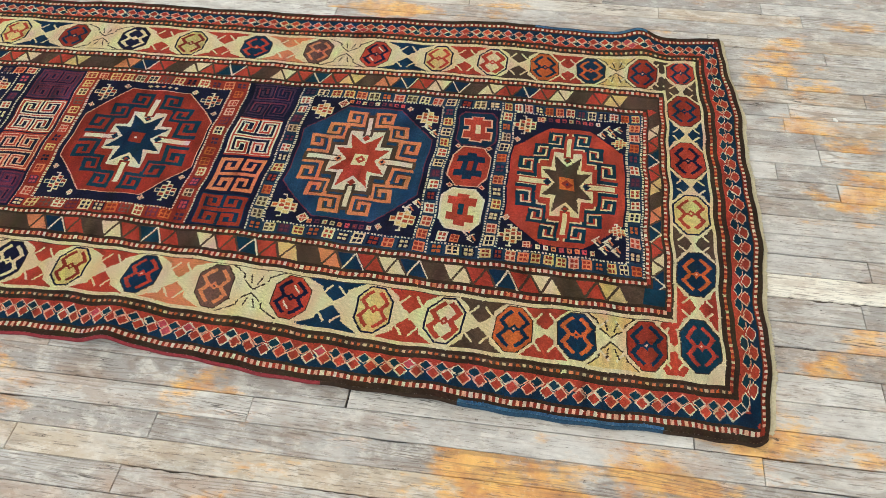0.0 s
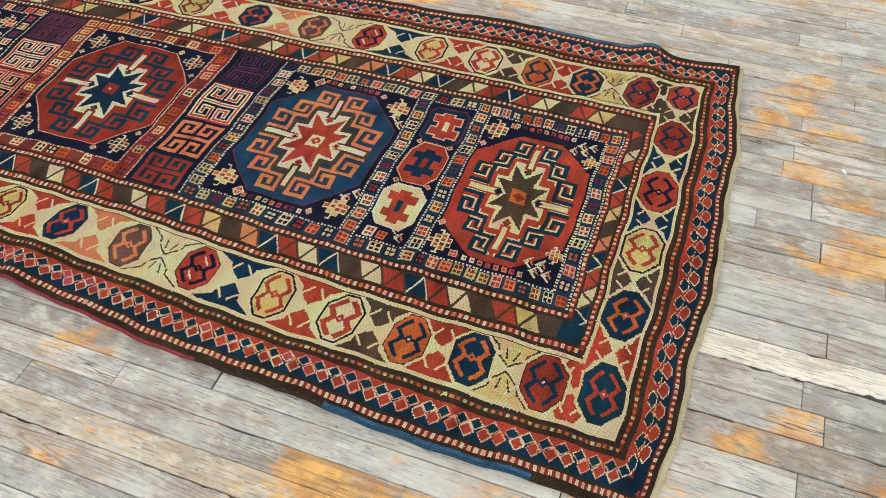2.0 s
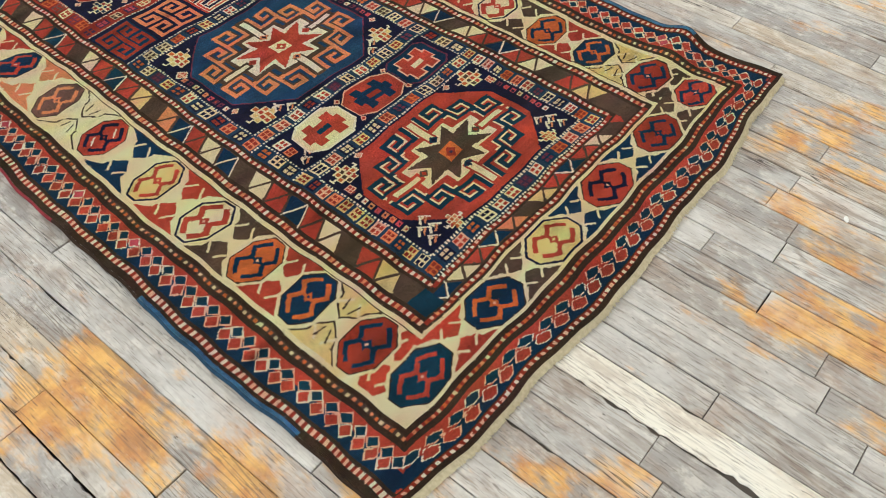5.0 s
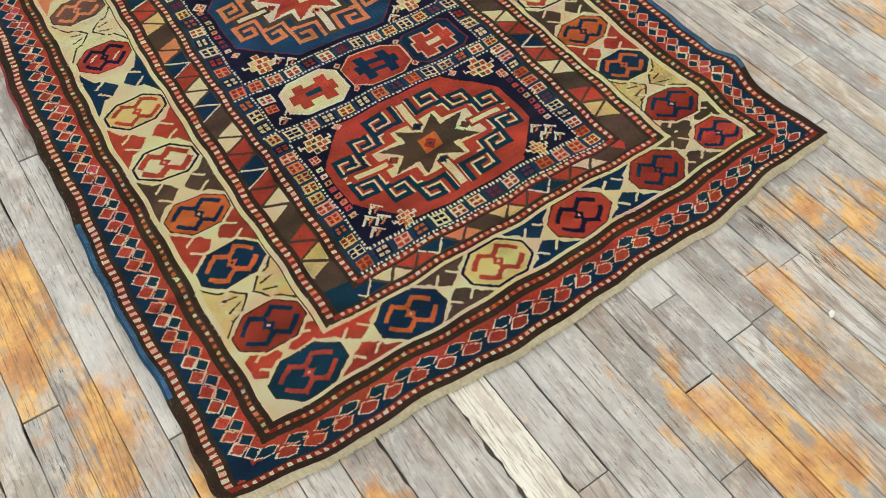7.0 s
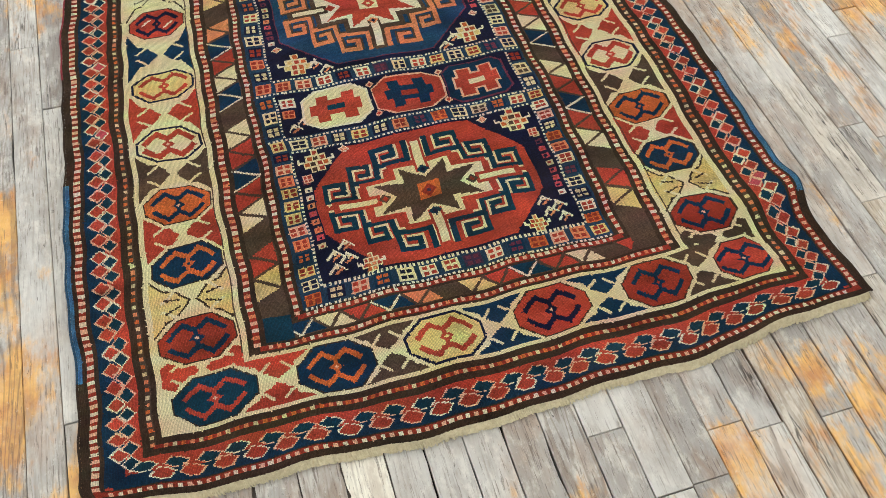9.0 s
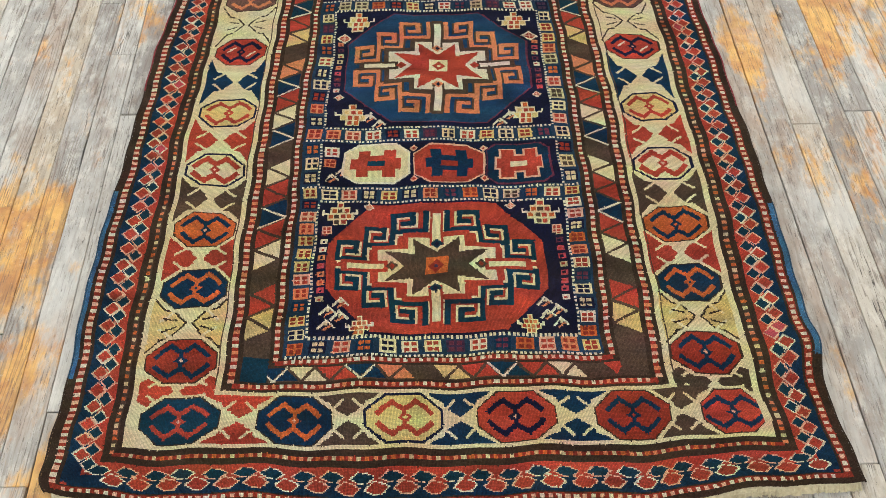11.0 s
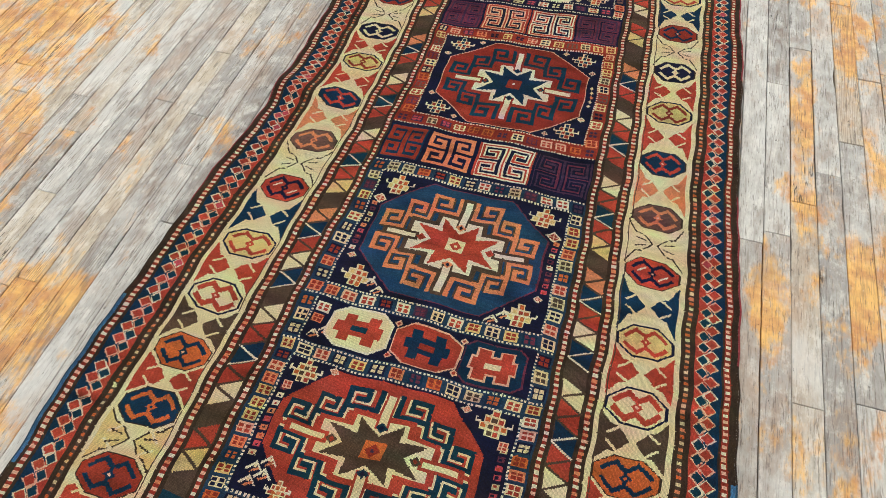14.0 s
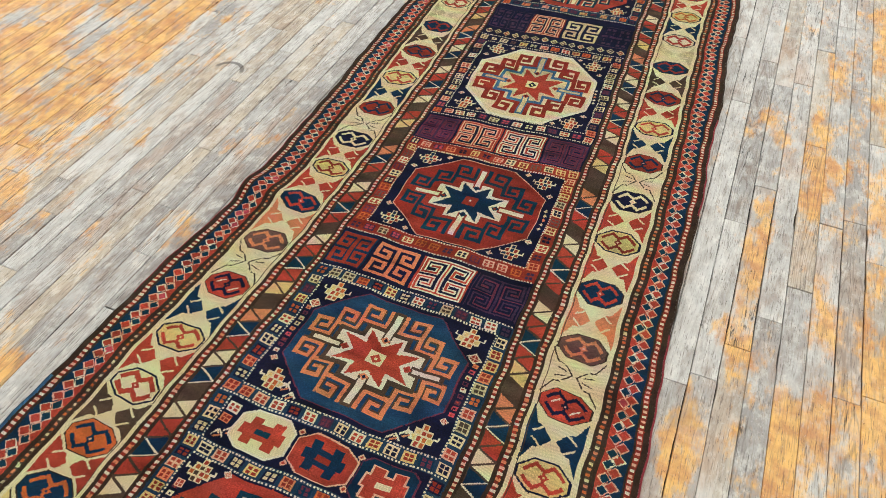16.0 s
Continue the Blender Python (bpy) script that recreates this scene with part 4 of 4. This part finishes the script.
EAST_VARNISH = [(0.66, 0.54, 0.027, 0.16, 1.4), (0.84, 0.63, 0.03, 0.13, 1.4), (0.735, 1.25, 0.027, 0.40, 1.0), (0.84, 1.46, 0.03, 0.13, 1.1), (0.87, 1.02, 0.03, 0.15, 1.1), (0.93, 0.75, 0.03, 0.28, 0.8),
                (0.93, 1.70, 0.03, 0.20, 0.9), (0.75, 0.68, 0.03, 0.09, 0.9), (0.80, 0.55, 0.03, 0.08, 0.5), (0.72, 0.20, 0.03, 0.15, 0.7), (0.69, 1.75, 0.03, 0.15, 0.6), (0.80, 0.05, 0.05, 0.15, 0.5)]


def varnish_left(x, y):
    """The stretches above, and the rows along both sides of the room."""
    out = 1.15 * min(1.0, max(0.0, (-0.95 - x - 0.07 * (y - 0.9)) / 0.22)) + 1.0 * min(1.0, max(0.0, (x - 0.90) / 0.2)) + 0.42 * min(1.0, max(0.0, (x - 0.60) / 0.1)) * min(1.0, max(0.0, (y - 0.0) / 0.3)) + 0.3 * min(1.0, max(0.0, (-0.6 - y) / 0.3))
    for px, py, rx, ry, amount in WEST_VARNISH + SOUTH_VARNISH + EAST_VARNISH:
        d = ((x - px) / rx) ** 2 + ((y - py) / ry) ** 2
        if d < 4:
            out = max(out, amount * math.exp(-d * d * 0.35))
    return out


def plank(bm, x0, x1, y0, y1, top, gap, worn):
    """One strip with eased, uneven edges, following the slant of the floor."""
    e = 0.0012
    left = bm.verts.layers.float.get("varnish") or bm.verts.layers.float.new("varnish")
    torn = worn > 1 or rng.random() < 0.02
    count = max(3, min(70, round((y1 - y0) / 0.010))) if torn else max(3, min(40, round((y1 - y0) / (0.03 if -1.3 < x0 < 1.1 else 0.09))))
    hurt = rng.integers(0, 2) if worn <= 1 else worn - 2
    slow = rng.uniform(0, 6)
    side = []
    for s in (0, 1):
        bite = rng.integers(0, count) if rng.random() < worn else -9
        for k in range(count + 1):
            q = k / count if s == 0 else 1 - k / count
            d = gap * rng.uniform(0.5, 1.5)
            if k in (bite, bite + 1):
                d += rng.uniform(0.001, 0.0035)
            if worn == 3 and s == 1:
                d += 0.013 * max(0.0, math.sin(2.2 * q * math.pi - 0.6)) * rng.uniform(0.35, 1.15)
            if torn and s == hurt:
                d += max(0.0, 0.0020 * math.sin(slow + q * 11) + rng.uniform(-0.003, 0.0025))
            side.append((s, d, y0 + 0.0004 + (y1 - y0 - 0.0008) * q))
    loops = []
    for inset, z in ((0.0, -0.012), (0.0, top - e), (e, top)):
        ring = []
        for s, d, y in side:
            px = x1 - d - inset if s == 0 else x0 + d + inset
            py = min(max(y, y0 + 0.0004 + inset), y1 - 0.0004 - inset)
            ring.append(bm.verts.new((px + SLANT * py, py, z)))
            ring[-1][left] = varnish_left((x0 + x1) / 2 * 0.5 + px * 0.5 + SLANT * py, py)
        loops.append(ring)
    m = len(side)
    for a, b in zip(loops, loops[1:]):
        for k in range(m):
            bm.faces.new((a[k], a[(k + 1) % m], b[(k + 1) % m], b[k]))
    top_ring = loops[-1]
    for k in range(count):
        bm.faces.new((top_ring[k], top_ring[k + 1], top_ring[m - 2 - k], top_ring[m - 1 - k]))


TORN = [int(np.searchsorted(SEAMS, x)) - 1 for x in (-0.28, -0.40)]
PALE = int(np.searchsorted(SEAMS, -0.22)) - 1
bm = bmesh.new()                        # splintered wood below the broken edges, its colour darkened to include their shade
box(bm, -0.47, -0.17, -1.05, -0.34, -0.0119, -0.0036)
part("splintered_wood", bm, SHADED_SPLINTER, floor)
near, rest = [], []
for k, (x0, x1) in enumerate(zip(SEAMS, SEAMS[1:])):
    marks = fixed_joints.get(k, [])
    ends, y = [], Y0 - rng.uniform(0.0, 0.6)
    while y < Y1 + 0.1:
        ends.append((y, rng.choice([0.0, 0.0004, 0.001])))
        y += rng.uniform(0.35, 1.15)
    ends.append((y, 0.0))
    if marks:
        ends = [e for e in ends if all(abs(e[0] - m[0]) > 0.5 for m in marks)] + marks
    if k == PALE:                       # one long strip of bare, splintered wood
        ends = [e for e in ends if e[0] < -1.1 or e[0] > -0.25] + [(-1.05, 0.0), (-0.27, 0.0)]
    ends.sort()
    for (a, wide), (b, _) in zip(ends, ends[1:]):
        a, b = max(a, Y0 - 0.12), min(b, Y1 + 0.12)
        if b - a < 0.03:
            continue
        item = (x0, x1, a + wide, b, rng.uniform(-0.0009, 0.0004), rng.choice([0.0003, 0.0006, 0.0010, 0.0019], p=[0.3, 0.4, 0.2, 0.1]), 3 if k == PALE and a == -1.05 else 2 if k in TORN and a < -0.3 else 0.18)
        inside = -1.75 < x0 < 1.35 and b > -1.25 and a < 2.9 and not (-0.5 < x0 < 0.42 and a > -0.35)
        (near if inside and len(near) < 300 else rest).append(item)
bm = bmesh.new()
for item in rest:
    plank(bm, *item)
tagged(part("plank_rows", bm, OAK, floor), kind="stuff")
for item in near:
    bm = bmesh.new()
    plank(bm, *item)
    part("plank", bm, BARE if item[-1] == 3 else OAK, floor, "pale bare splintered board" if item[-1] == 3 else "")


# ---------------------------------------------------------------- a loose crumb of plaster on the boards
def paint_chip():
    bm = bmesh.new()
    bmesh.ops.create_icosphere(bm, subdivisions=2, radius=0.0055)
    for v in bm.verts:
        v.co.x *= 1.5 + 0.5 * noise.noise(v.co * 300)
        v.co.y *= 0.8 + 0.5 * noise.noise(v.co * 410)
        v.co.z = max(-0.0012, v.co.z * 0.45)
    bm.transform(Matrix.Translation((0.332, -0.641, 0.0014)) @ Matrix.Rotation(0.5, 4, "Z"))
    return tagged(part("plaster_chip", bm, PLASTER, None), "small white crumb of plaster lying on the floorboards", "debris")


paint_chip()
